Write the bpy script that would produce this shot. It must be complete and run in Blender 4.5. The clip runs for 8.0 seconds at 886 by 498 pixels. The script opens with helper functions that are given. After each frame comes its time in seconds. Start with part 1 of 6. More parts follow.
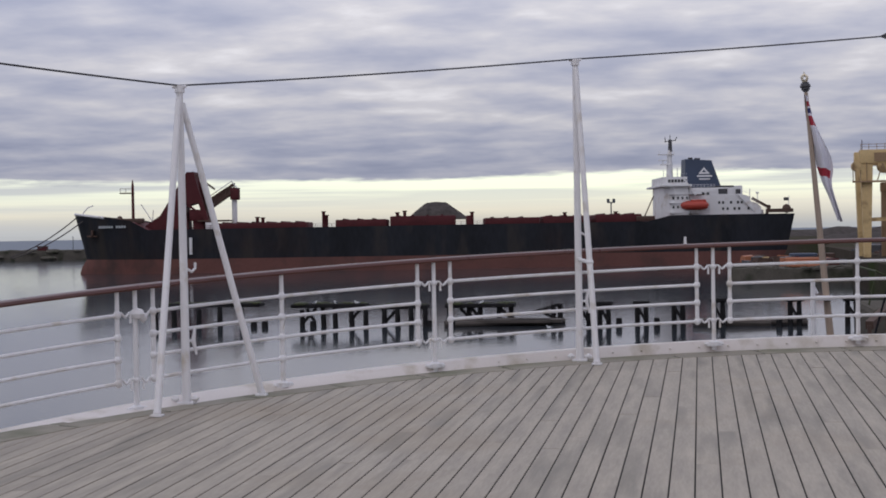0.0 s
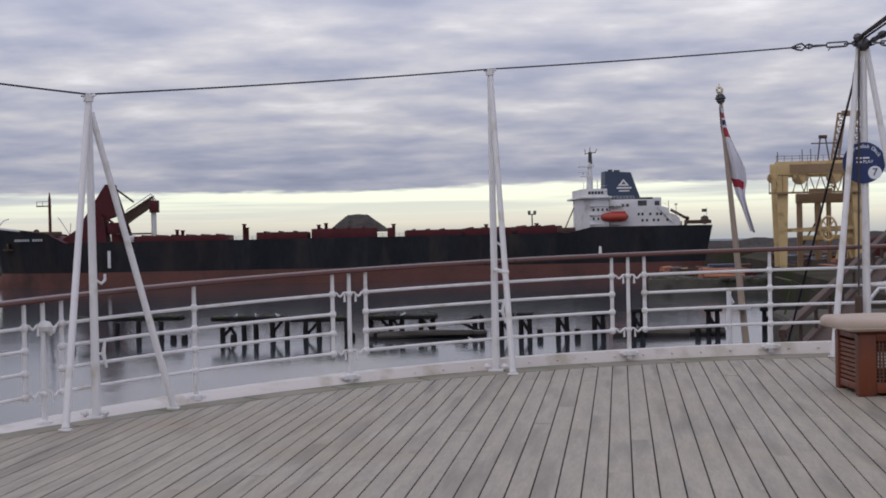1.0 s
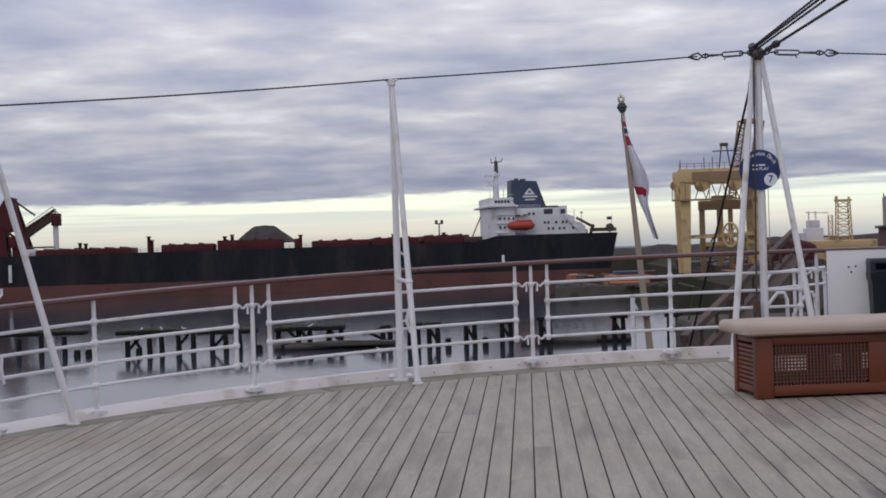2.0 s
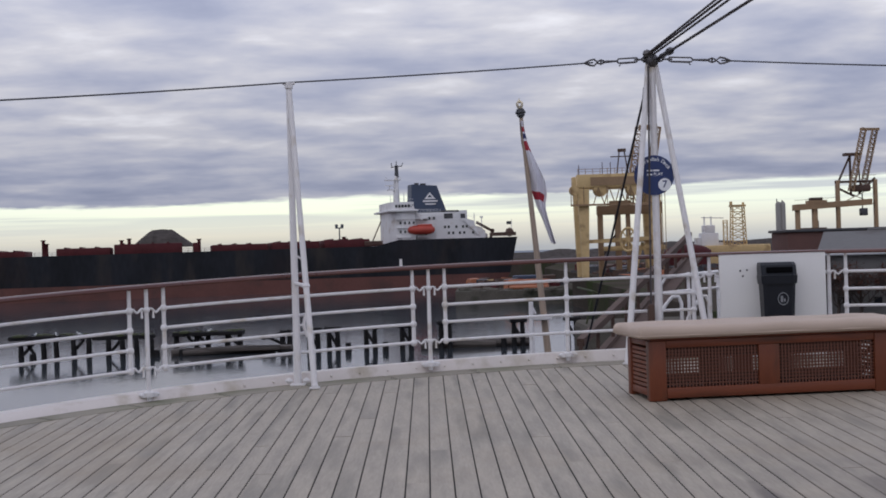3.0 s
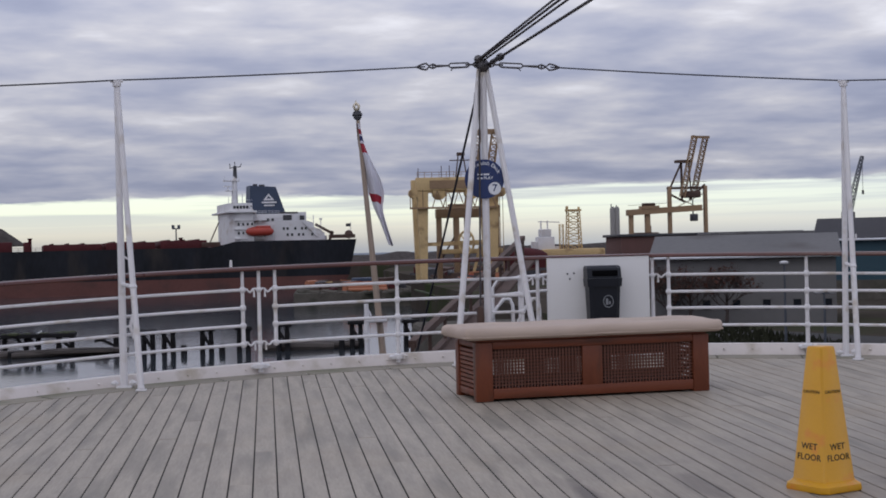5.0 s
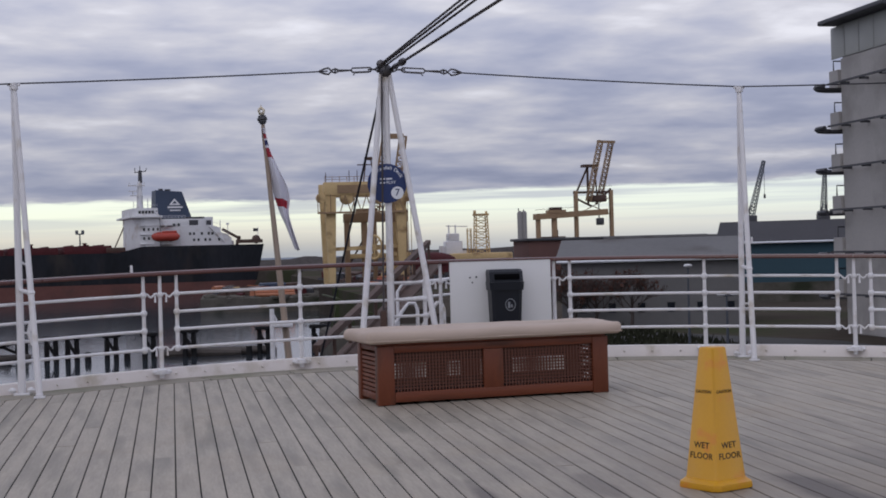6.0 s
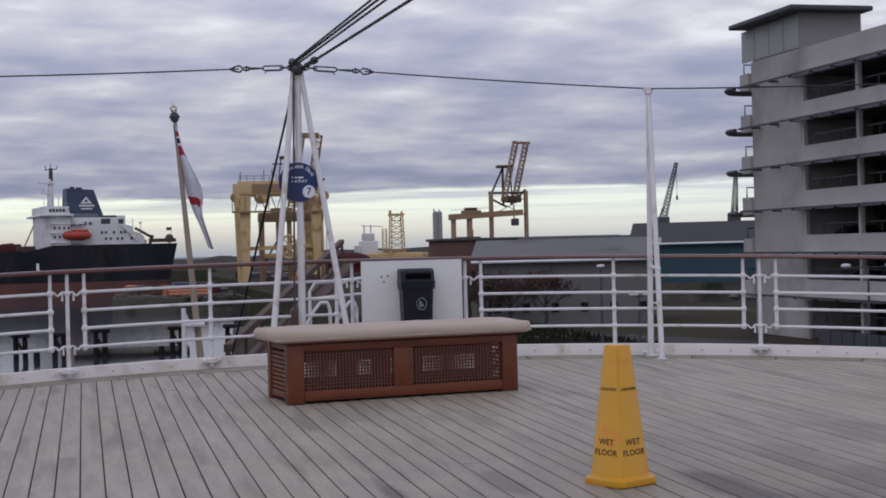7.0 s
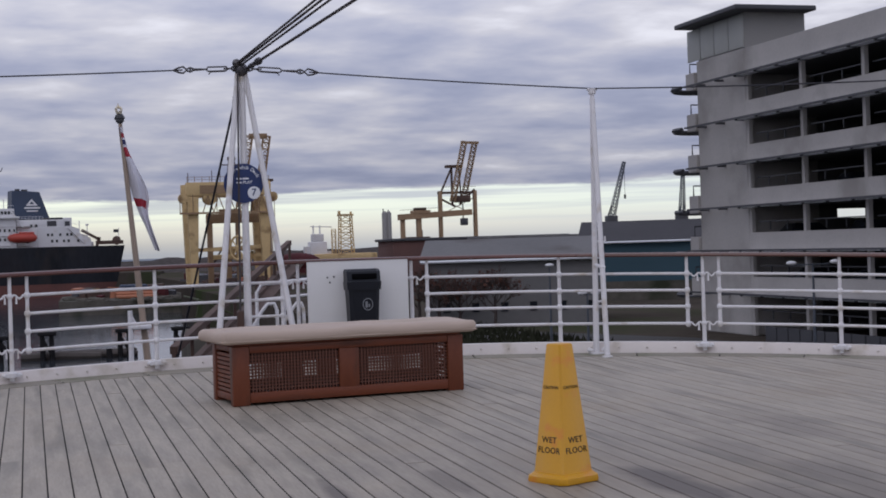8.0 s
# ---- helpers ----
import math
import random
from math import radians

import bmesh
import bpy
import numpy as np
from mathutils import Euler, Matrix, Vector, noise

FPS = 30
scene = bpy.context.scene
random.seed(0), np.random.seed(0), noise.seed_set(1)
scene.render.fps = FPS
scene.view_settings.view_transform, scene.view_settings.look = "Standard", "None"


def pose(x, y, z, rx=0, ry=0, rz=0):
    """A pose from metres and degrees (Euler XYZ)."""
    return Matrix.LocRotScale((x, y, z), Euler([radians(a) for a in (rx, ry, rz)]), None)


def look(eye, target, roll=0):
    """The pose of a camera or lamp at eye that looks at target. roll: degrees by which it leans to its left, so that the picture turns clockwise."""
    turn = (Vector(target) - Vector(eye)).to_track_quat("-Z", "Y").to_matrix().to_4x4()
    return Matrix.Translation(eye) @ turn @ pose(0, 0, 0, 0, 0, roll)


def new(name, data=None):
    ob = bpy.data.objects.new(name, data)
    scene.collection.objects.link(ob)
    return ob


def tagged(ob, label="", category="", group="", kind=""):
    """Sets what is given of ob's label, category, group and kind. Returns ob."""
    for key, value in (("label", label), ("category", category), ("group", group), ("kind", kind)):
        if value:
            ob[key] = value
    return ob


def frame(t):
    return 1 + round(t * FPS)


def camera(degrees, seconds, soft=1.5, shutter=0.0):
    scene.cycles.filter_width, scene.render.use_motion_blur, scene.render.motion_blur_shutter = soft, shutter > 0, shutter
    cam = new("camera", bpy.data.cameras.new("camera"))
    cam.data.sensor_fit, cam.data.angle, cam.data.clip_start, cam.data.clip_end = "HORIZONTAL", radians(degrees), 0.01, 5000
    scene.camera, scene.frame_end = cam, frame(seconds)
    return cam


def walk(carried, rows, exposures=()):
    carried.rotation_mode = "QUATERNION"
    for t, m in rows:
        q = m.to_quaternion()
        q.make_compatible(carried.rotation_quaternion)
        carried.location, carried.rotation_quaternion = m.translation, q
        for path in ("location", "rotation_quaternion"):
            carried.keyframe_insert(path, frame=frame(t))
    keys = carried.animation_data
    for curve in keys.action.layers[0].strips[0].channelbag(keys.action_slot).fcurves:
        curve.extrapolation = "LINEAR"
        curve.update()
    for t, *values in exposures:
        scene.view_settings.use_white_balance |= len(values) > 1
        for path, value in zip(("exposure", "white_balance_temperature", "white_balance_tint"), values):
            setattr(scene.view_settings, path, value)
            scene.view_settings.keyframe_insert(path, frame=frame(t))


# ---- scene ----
cam = camera(34.4, 8.0, soft=1.8)
PATH = [
    (0, (-2.627, -15.335, 1.286), (-2.981, -13.367, 1.26), -1.0),
    (0.5, (-2.602, -15.266, 1.269), (-2.904, -13.289, 1.254), -1.2),
    (1, (-2.575, -15.265, 1.266), (-2.821, -13.28, 1.255), -1.2),
    (1.5, (-2.551, -15.274, 1.266), (-2.738, -13.283, 1.261), -1.6),
    (3, (-2.504, -15.278, 1.261), (-2.482, -13.278, 1.262), -1.8),
    (3.5, (-2.484, -15.286, 1.257), (-2.409, -13.287, 1.251), -1.7),
    (4, (-2.458, -15.289, 1.255), (-2.325, -13.293, 1.249), -1.4),
    (4.5, (-2.442, -15.306, 1.255), (-2.255, -13.315, 1.251), -1.3),
    (6, (-2.371, -15.387, 1.25), (-1.999, -13.422, 1.251), -1.6),
    (6.5, (-2.351, -15.418, 1.244), (-1.918, -13.465, 1.245), -1.5),
    (7, (-2.334, -15.42, 1.24), (-1.847, -13.481, 1.238), -1.4),
    (7.5, (-2.325, -15.47, 1.239), (-1.802, -13.54, 1.236), -1.7),
    (8, (-2.302, -15.459, 1.24), (-1.747, -13.538, 1.236), -1.8),
]
walk(cam, [(t, look(eye, target, roll)) for t, eye, target, roll in PATH], [(0.0, -0.03, 6620, 10), (3.0, -0.06, 6440, 10), (6.0, -0.12, 6360, 11), (8.0, -0.14, 6300, 12)])

# ---- light: an overcast late afternoon with a clear strip over the horizon ----
world = bpy.data.worlds.new("sky")
scene.world = world
world.use_nodes = True
WN, WL = world.node_tree.nodes, world.node_tree.links
WN.clear()


def wnode(kind, **values):
    n = WN.new(kind)
    for key, value in values.items():
        n.inputs[key].default_value = value
    return n


def wmath(op, a, b=None, c=None, clamp=False):
    n = WN.new("ShaderNodeMath")
    n.operation, n.use_clamp = op, clamp
    for i, v in enumerate((a, b, c)):
        if v is None:
            continue
        if isinstance(v, (int, float)):
            n.inputs[i].default_value = v
        else:
            WL.new(v, n.inputs[i])
    return n.outputs[0]


def wramp(fac, stops):
    n = WN.new("ShaderNodeValToRGB")
    while len(n.color_ramp.elements) < len(stops):
        n.color_ramp.elements.new(0.5)
    for e, (p, col) in zip(n.color_ramp.elements, stops):
        e.position, e.color = p, (*col, 1)
    WL.new(fac, n.inputs[0])
    return n.outputs[0]


def wmix(fac, a, b):
    n = WN.new("ShaderNodeMix")
    n.data_type = "RGBA"
    if isinstance(fac, (int, float)):
        n.inputs[0].default_value = fac
    else:
        WL.new(fac, n.inputs[0])
    for sock, v in ((n.inputs[6], a), (n.inputs[7], b)):
        if isinstance(v, tuple):
            sock.default_value = (*v, 1)
        else:
            WL.new(v, sock)
    return n.outputs[2]


coord = WN.new("ShaderNodeTexCoord")
sep = WN.new("ShaderNodeSeparateXYZ")
WL.new(coord.outputs["Generated"], sep.inputs[0])
sx, sy, sz = sep.outputs
up = wmath("MAXIMUM", sz, 0.0)
# cloud deck seen in perspective: the direction carried onto a flat layer
layer = wmath("ADD", up, 0.12)
comb = WN.new("ShaderNodeCombineXYZ")
WL.new(wmath("DIVIDE", sx, layer), comb.inputs[0])
WL.new(wmath("DIVIDE", sy, layer), comb.inputs[1])


def cloud(scale, detail, rough, seed, stretch):
    m = WN.new("ShaderNodeMapping")
    m.inputs["Location"].default_value = (seed, seed * 0.7, 0)
    m.inputs["Rotation"].default_value = (0, 0, -0.05)
    m.inputs["Scale"].default_value = (scale * stretch, scale, scale)
    WL.new(comb.outputs[0], m.inputs[0])
    n = wnode("ShaderNodeTexNoise", Scale=1.0, Detail=detail, Roughness=rough, Distortion=0.1)
    WL.new(m.outputs[0], n.inputs["Vector"])
    return n.outputs[0]


streaks, puffs, wisps = cloud(1.1, 5, 0.5, 3.1, 0.6), cloud(3.0, 7, 0.5, 9.4, 0.95), cloud(0.5, 3, 0.5, 5.0, 0.8)
body = wmath("ADD", wmath("MULTIPLY", streaks, 0.33), wmath("ADD", wmath("MULTIPLY", puffs, 0.47), wmath("MULTIPLY", wisps, 0.22)))
grey = wramp(body, [(0.36, (0.315, 0.347, 0.485)), (0.45, (0.405, 0.434, 0.567)), (0.52, (0.51, 0.527, 0.635)), (0.59, (0.65, 0.65, 0.715)), (0.66, (0.86, 0.86, 0.92))])
# the strip below the cloud's far edge: pale green-yellow, grey-mauve at the sea
ragged = WN.new("ShaderNodeMapping")
ragged.inputs["Scale"].default_value = (7.0, 7.0, 60.0)
WL.new(coord.outputs["Generated"], ragged.inputs[0])
ragged_noise = wnode("ShaderNodeTexNoise", Scale=1.0, Detail=6.0, Roughness=0.6)
WL.new(ragged.outputs[0], ragged_noise.inputs["Vector"])
edge = wmath("MULTIPLY_ADD", ragged_noise.outputs[0], 0.022, wmath("MULTIPLY_ADD", sx, 0.006, 0.0275))
low = wramp(wmath("MULTIPLY", up, 12.0, clamp=True), [(0.0, (0.44, 0.45, 0.47)), (0.08, (0.60, 0.58, 0.53)), (0.18, (0.86, 0.82, 0.68)), (0.34, (1.04, 1.09, 0.88)), (0.75, (1.02, 1.09, 1.02))])
# thin cloud bars across the clear strip
bars = WN.new("ShaderNodeMapping")
bars.inputs["Scale"].default_value = (3.2, 3.2, 120.0)
WL.new(coord.outputs["Generated"], bars.inputs[0])
bar_noise = wnode("ShaderNodeTexNoise", Scale=1.0, Detail=4.0, Roughness=0.55)
WL.new(bars.outputs[0], bar_noise.inputs["Vector"])
bar_mask = wmath("MULTIPLY", wmath("MULTIPLY_ADD", bar_noise.outputs[0], 7.0, -3.3, clamp=True), wmath("MULTIPLY_ADD", up, 38.0, -0.35, clamp=True))
low = wmix(wmath("MULTIPLY", bar_mask, 0.75), low, (0.50, 0.52, 0.58))
cool = wmix(wmath("MULTIPLY_ADD", sx, 1.5, 0.0, clamp=True), low, wmix(0.55, low, (0.72, 0.80, 0.86)))
veil = wmath("MULTIPLY", wmath("MULTIPLY_ADD", sx, -3.0, -0.55, clamp=True), wmath("MULTIPLY_ADD", bar_noise.outputs[0], 3.0, -0.8, clamp=True))
cool = wmix(wmath("MULTIPLY", veil, 0.8), cool, (0.55, 0.58, 0.62))
above = wmath("MULTIPLY_ADD", wmath("SUBTRACT", up, edge), 330.0, 0.5, clamp=True)
bright = wmath("MINIMUM", wmath("MULTIPLY_ADD", up, 2.3, 0.72), 1.28)
lit = WN.new("ShaderNodeVectorMath")
lit.operation = "SCALE"
WL.new(grey, lit.inputs[0])
WL.new(bright, lit.inputs["Scale"])
back = wnode("ShaderNodeBackground", Strength=1.0)
WL.new(wmix(above, cool, lit.outputs[0]), back.inputs[0])
WL.new(back.outputs[0], WN.new("ShaderNodeOutputWorld").inputs[0])

sun = new("sun", bpy.data.lights.new("sun", "SUN"))
sun.data.energy, sun.data.angle, sun.data.color = 0.35, radians(35), (1.0, 0.95, 0.88)
sun.matrix_world = look((-40, -60, 90), (0, 0, 0))


# ---- materials ----
def material(name, colour, rough=0.6, metal=0.0, vary=0.12, scale=6.0, bump=0.15, fine=60.0, islands=False, dirt=None, dirt_amount=0.0,
             dirt_scale=1.5, stretch=(1, 1, 1), random_tint=0.0, coat=0.0, gloss=0.5, stain=None, stain_scale=0.6):
    m = bpy.data.materials.new(name)
    m.use_nodes = True
    nt = m.node_tree
    n, l = nt.nodes, nt.links
    bsdf = n["Principled BSDF"]
    bsdf.inputs["Roughness"].default_value = rough
    bsdf.inputs["Metallic"].default_value = metal
    bsdf.inputs["Coat Weight"].default_value = coat
    bsdf.inputs["Specular IOR Level"].default_value = gloss
    tc = n.new("ShaderNodeTexCoord")
    mp = n.new("ShaderNodeMapping")
    mp.inputs["Scale"].default_value = stretch
    l.new(tc.outputs["Object"], mp.inputs[0])
    info = n.new("ShaderNodeObjectInfo")
    shift = n.new("ShaderNodeVectorMath")
    shift.operation = "SCALE"
    shift.inputs[0].default_value = (37.0, 19.0, 11.0)
    l.new(info.outputs["Random"], shift.inputs["Scale"])
    if random_tint:
        l.new(shift.outputs[0], mp.inputs["Location"])

    def tex(s, d=5):
        t = n.new("ShaderNodeTexNoise")
        t.inputs["Scale"].default_value, t.inputs["Detail"].default_value = s, d
        l.new(mp.outputs[0], t.inputs["Vector"])
        return t.outputs[0]

    def mth(op, a, b, clamp=False):
        q = n.new("ShaderNodeMath")
        q.operation, q.use_clamp = op, clamp
        for i, v in enumerate((a, b)):
            if isinstance(v, (int, float)):
                q.inputs[i].default_value = v
            else:
                l.new(v, q.inputs[i])
        return q.outputs[0]

    big, small = tex(scale), tex(fine, 4)
    value = mth("ADD", mth("MULTIPLY", mth("SUBTRACT", big, 0.5), vary * 4), mth("MULTIPLY", mth("SUBTRACT", small, 0.5), vary * 2.2))
    if random_tint:
        chance = n.new("ShaderNodeNewGeometry").outputs["Random Per Island"] if islands else info.outputs["Random"]
        value = mth("ADD", value, mth("MULTIPLY", mth("SUBTRACT", chance, 0.5), random_tint * 2))
    hsv = n.new("ShaderNodeHueSaturation")
    hsv.inputs["Color"].default_value = (*colour, 1)
    l.new(mth("ADD", value, 1.0), hsv.inputs["Value"])
    out = hsv.outputs[0]
    if dirt:
        ramp = n.new("ShaderNodeMapRange")
        ramp.inputs[1].default_value, ramp.inputs[2].default_value = 0.62 - 0.25 * dirt_amount, 0.78 - 0.2 * dirt_amount
        l.new(tex(dirt_scale, 8), ramp.inputs[0])
        mix = n.new("ShaderNodeMix")
        mix.data_type = "RGBA"
        l.new(ramp.outputs[0], mix.inputs[0])
        l.new(out, mix.inputs[6])
        mix.inputs[7].default_value = (*dirt, 1)
        out = mix.outputs[2]
    if stain:
        t = n.new("ShaderNodeTexNoise")
        t.inputs["Scale"].default_value, t.inputs["Detail"].default_value, t.inputs["Roughness"].default_value = stain_scale, 6, 0.6
        l.new(tc.outputs["Object"], t.inputs["Vector"])
        spread = n.new("ShaderNodeMapRange")
        spread.inputs[1].default_value, spread.inputs[2].default_value, spread.inputs[4].default_value = 0.52, 0.72, 0.6
        l.new(t.outputs[0], spread.inputs[0])
        mix = n.new("ShaderNodeMix")
        mix.data_type = "RGBA"
        l.new(spread.outputs[0], mix.inputs[0])
        l.new(out, mix.inputs[6])
        mix.inputs[7].default_value = (*stain, 1)
        out = mix.outputs[2]
    l.new(out, bsdf.inputs["Base Color"])
    l.new(mth("ADD", rough - 0.08, mth("MULTIPLY", big, 0.16), True), bsdf.inputs["Roughness"])
    if bump:
        b = n.new("ShaderNodeBump")
        b.inputs["Strength"].default_value, b.inputs["Distance"].default_value = bump, 0.01
        l.new(small, b.inputs["Height"])
        l.new(b.outputs[0], bsdf.inputs["Normal"])
    return m


DAMP = (((1.3, -7.6), (2.3, 2.6), 0.26), ((1.15, -8.1), (0.22, 0.9), 0.9), ((1.5, -8.7), (0.5, 0.7), 0.6), ((2.1, -8.2), (0.4, 1.2), 0.6), ((-0.68, -7.6), (0.08, 0.5), 0.8),
        ((2.0, -7.2), (0.3, 0.8), 0.45), ((0.0, -7.5), (0.1, 0.6), 0.6), ((-0.6, -8.6), (0.6, 0.6), 0.6), ((2.9, -6.3), (0.35, 1.2), 0.4))
TEAK = material("weathered_teak", (0.335, 0.293, 0.238), 0.55, gloss=0.35, stain=(0.285, 0.225, 0.155), stain_scale=0.55, vary=0.21, scale=2.0, fine=11, bump=0.25, stretch=(6, 0.7, 4), random_tint=0.17, islands=True,
                dirt=(0.205, 0.185, 0.15), dirt_amount=0.35, dirt_scale=0.8)


def damp_patches(m, spots, colour):
    """Dark damp patches with ragged edges, each a place on the deck and its reach across and along the planks."""
    n, l = m.node_tree.nodes, m.node_tree.links
    bsdf = n["Principled BSDF"]
    tc = n.new("ShaderNodeTexCoord")
    rag = n.new("ShaderNodeTexNoise")
    rag.inputs["Scale"].default_value, rag.inputs["Detail"].default_value = 2.2, 7
    l.new(tc.outputs["Object"], rag.inputs["Vector"])
    total = None
    for (x, y), (w, h), strength in spots:
        mp = n.new("ShaderNodeMapping")
        mp.vector_type = "TEXTURE"
        mp.inputs["Location"].default_value, mp.inputs["Scale"].default_value = (x, y, 0), (w, h, 5)
        l.new(tc.outputs["Object"], mp.inputs[0])
        ln = n.new("ShaderNodeVectorMath")
        ln.operation = "LENGTH"
        l.new(mp.outputs[0], ln.inputs[0])
        add = n.new("ShaderNodeMath")
        add.operation, add.inputs[1].default_value = "MULTIPLY_ADD", 1.5
        l.new(rag.outputs[0], add.inputs[0])
        l.new(ln.outputs["Value"], add.inputs[2])
        fade = n.new("ShaderNodeMapRange")
        fade.inputs[1].default_value, fade.inputs[2].default_value = 1.15, 1.9
        fade.inputs[3].default_value, fade.inputs[4].default_value = strength, 0.0
        l.new(add.outputs[0], fade.inputs[0])
        if total is None:
            total = fade.outputs[0]
        else:
            mx = n.new("ShaderNodeMath")
            mx.operation = "MAXIMUM"
            l.new(total, mx.inputs[0])
            l.new(fade.outputs[0], mx.inputs[1])
            total = mx.outputs[0]
    mix = n.new("ShaderNodeMix")
    mix.data_type = "RGBA"
    l.new(total, mix.inputs[0])
    l.new(bsdf.inputs["Base Color"].links[0].from_socket, mix.inputs[6])
    mix.inputs[7].default_value = (*colour, 1)
    l.new(mix.outputs[2], bsdf.inputs["Base Color"])


damp_patches(TEAK, DAMP, (0.10, 0.083, 0.073))
MARGIN = material("margin_teak", (0.25, 0.225, 0.175), 0.65, vary=0.14, scale=1.6, fine=14, bump=0.3, random_tint=0.1, dirt=(0.15, 0.15, 0.09), dirt_amount=0.5)
CAULK = material("deck_caulking", (0.022, 0.021, 0.021), 0.9, gloss=0.1, vary=0.1)
WHITE = material("white_gloss_paint", (0.76, 0.74, 0.75), 0.35, vary=0.03, scale=3, bump=0.12, dirt=(0.55, 0.49, 0.42), dirt_amount=0.22, dirt_scale=5)
KERB = material("white_bulwark_paint", (0.69, 0.63, 0.595), 0.4, vary=0.05, scale=2, bump=0.15, dirt=(0.45, 0.39, 0.31), dirt_amount=0.35, dirt_scale=3)
VARNISH = material("varnished_mahogany", (0.095, 0.028, 0.020), 0.3, vary=0.16, scale=3, fine=30, bump=0.05, coat=0.25)
BENCHWOOD = material("bench_teak", (0.165, 0.043, 0.018), 0.45, gloss=0.3, vary=0.16, scale=2, fine=26, bump=0.12, stretch=(0.8, 4, 6), coat=0.08, random_tint=0.12, dirt=(0.085, 0.028, 0.014), dirt_amount=0.35, dirt_scale=2)
BENCHPOST = material("bench_teak_upright", (0.150, 0.041, 0.018), 0.45, gloss=0.3, vary=0.18, scale=2, fine=26, bump=0.12, stretch=(5, 5, 0.8), coat=0.08, random_tint=0.12, dirt=(0.075, 0.030, 0.017), dirt_amount=0.45, dirt_scale=2)
CANE = material("woven_cane", (0.115, 0.037, 0.020), 0.5, vary=0.2, scale=9, fine=70)
# near-black brown that carries the shade inside the bench
BENCHSHADE = material("bench_inside_shade", (0.05, 0.027, 0.018), 0.8, vary=0.2)
CREAM = material("cream_canvas", (0.50, 0.395, 0.325), 0.75, vary=0.07, scale=2.2, fine=160, bump=0.22, dirt=(0.38, 0.31, 0.22), dirt_amount=0.15, dirt_scale=1.3)
CONE = material("yellow_plastic", (0.62, 0.305, 0.009), 0.38, vary=0.04, scale=3, bump=0.06, dirt=(0.66, 0.20, 0.03), dirt_amount=0.26, dirt_scale=7)
INK = material("black_print", (0.035, 0.025, 0.012), 0.5, vary=0.05, bump=0)
BINBLACK = material("black_bin_plastic", (0.009, 0.011, 0.017), 0.45, gloss=0.3, vary=0.08, bump=0.08)
BINSHADE = material("bin_opening_shade", (0.004, 0.004, 0.005), 0.9, gloss=0.05, vary=0.05, bump=0)
WEED = material("dull_weeds", (0.036, 0.038, 0.024), 0.95, gloss=0.1, vary=0.3, scale=0.6, fine=5)
BINMARK = material("faded_grey_print", (0.22, 0.23, 0.25), 0.5, vary=0.08, bump=0)
BINGREY = material("printed_grey", (0.42, 0.44, 0.46), 0.5, vary=0.05, bump=0)
PANEL = material("white_panel", (0.73, 0.72, 0.71), 0.4, vary=0.03, scale=2, bump=0.05, dirt=(0.6, 0.57, 0.53), dirt_amount=0.15)
NAVY = material("navy_sign", (0.012, 0.030, 0.125), 0.4, vary=0.06, bump=0.03)
PRINTWHITE = material("white_print", (0.78, 0.80, 0.84), 0.5, vary=0.02, bump=0)
WIRE = material("steel_wire", (0.035, 0.035, 0.045), 0.45, 0.6, vary=0.15)
ROPE = material("dark_rope", (0.075, 0.065, 0.068), 0.8, vary=0.25, fine=120, bump=0.5)
IRON = material("galvanised_shackle", (0.10, 0.095, 0.10), 0.45, 0.7, vary=0.2)
STAFF = material("varnished_staff", (0.33, 0.25, 0.19), 0.4, vary=0.08, stretch=(4, 4, 0.6))
GOLD = material("gilt", (0.66, 0.58, 0.44), 0.4, 0.25, vary=0.15)
FLAGWHITE = material("white_bunting", (0.72, 0.70, 0.76), 0.85, vary=0.05, scale=3, fine=200)
FLAGRED = material("red_bunting", (0.40, 0.025, 0.045), 0.85, vary=0.08, scale=3, fine=200)
FLAGBLUE = material("blue_bunting", (0.025, 0.03, 0.13), 0.85, vary=0.08, scale=3, fine=200)
HULL = material("black_hull", (0.0175, 0.019, 0.024), 0.55, gloss=0.15, vary=0.4, scale=0.10, fine=1.2, bump=0.05, stretch=(1, 1, 0.35), dirt=(0.043, 0.037, 0.034), dirt_amount=0.42, dirt_scale=0.16, stain=(0.028, 0.018, 0.018), stain_scale=0.05)
BOOT = material("red_boot_topping", (0.15, 0.066, 0.056), 0.7, gloss=0.2, vary=0.14, scale=0.09, fine=1.2, bump=0.05, dirt=(0.085, 0.05, 0.045), dirt_amount=0.4, dirt_scale=0.12)
MAROON = material("maroon_paint", (0.085, 0.020, 0.023), 0.7, gloss=0.2, vary=0.2, scale=0.3, fine=3)
SHIPWHITE = material("ship_white", (0.70, 0.69, 0.70), 0.5, vary=0.06, scale=0.3, fine=3, dirt=(0.45, 0.38, 0.32), dirt_amount=0.25, dirt_scale=0.25)
SHIPBLUE = material("funnel_blue", (0.030, 0.047, 0.088), 0.5, vary=0.1, scale=0.3)
BOATRED = material("lifeboat_red", (0.42, 0.055, 0.035), 0.45, vary=0.08, scale=0.5)
GLASSDARK = material("dark_glass", (0.02, 0.023, 0.03), 0.12, vary=0.1, bump=0)
GRAVEL = material("gravel_heap", (0.075, 0.066, 0.062), 1.0, gloss=0.05, vary=0.3, scale=0.5, fine=3, bump=0.6)
YELLOW = material("crane_yellow", (0.60, 0.435, 0.22), 0.7, gloss=0.3, vary=0.12, scale=0.2, fine=2, dirt=(0.22, 0.13, 0.06), dirt_amount=0.3, dirt_scale=0.35)
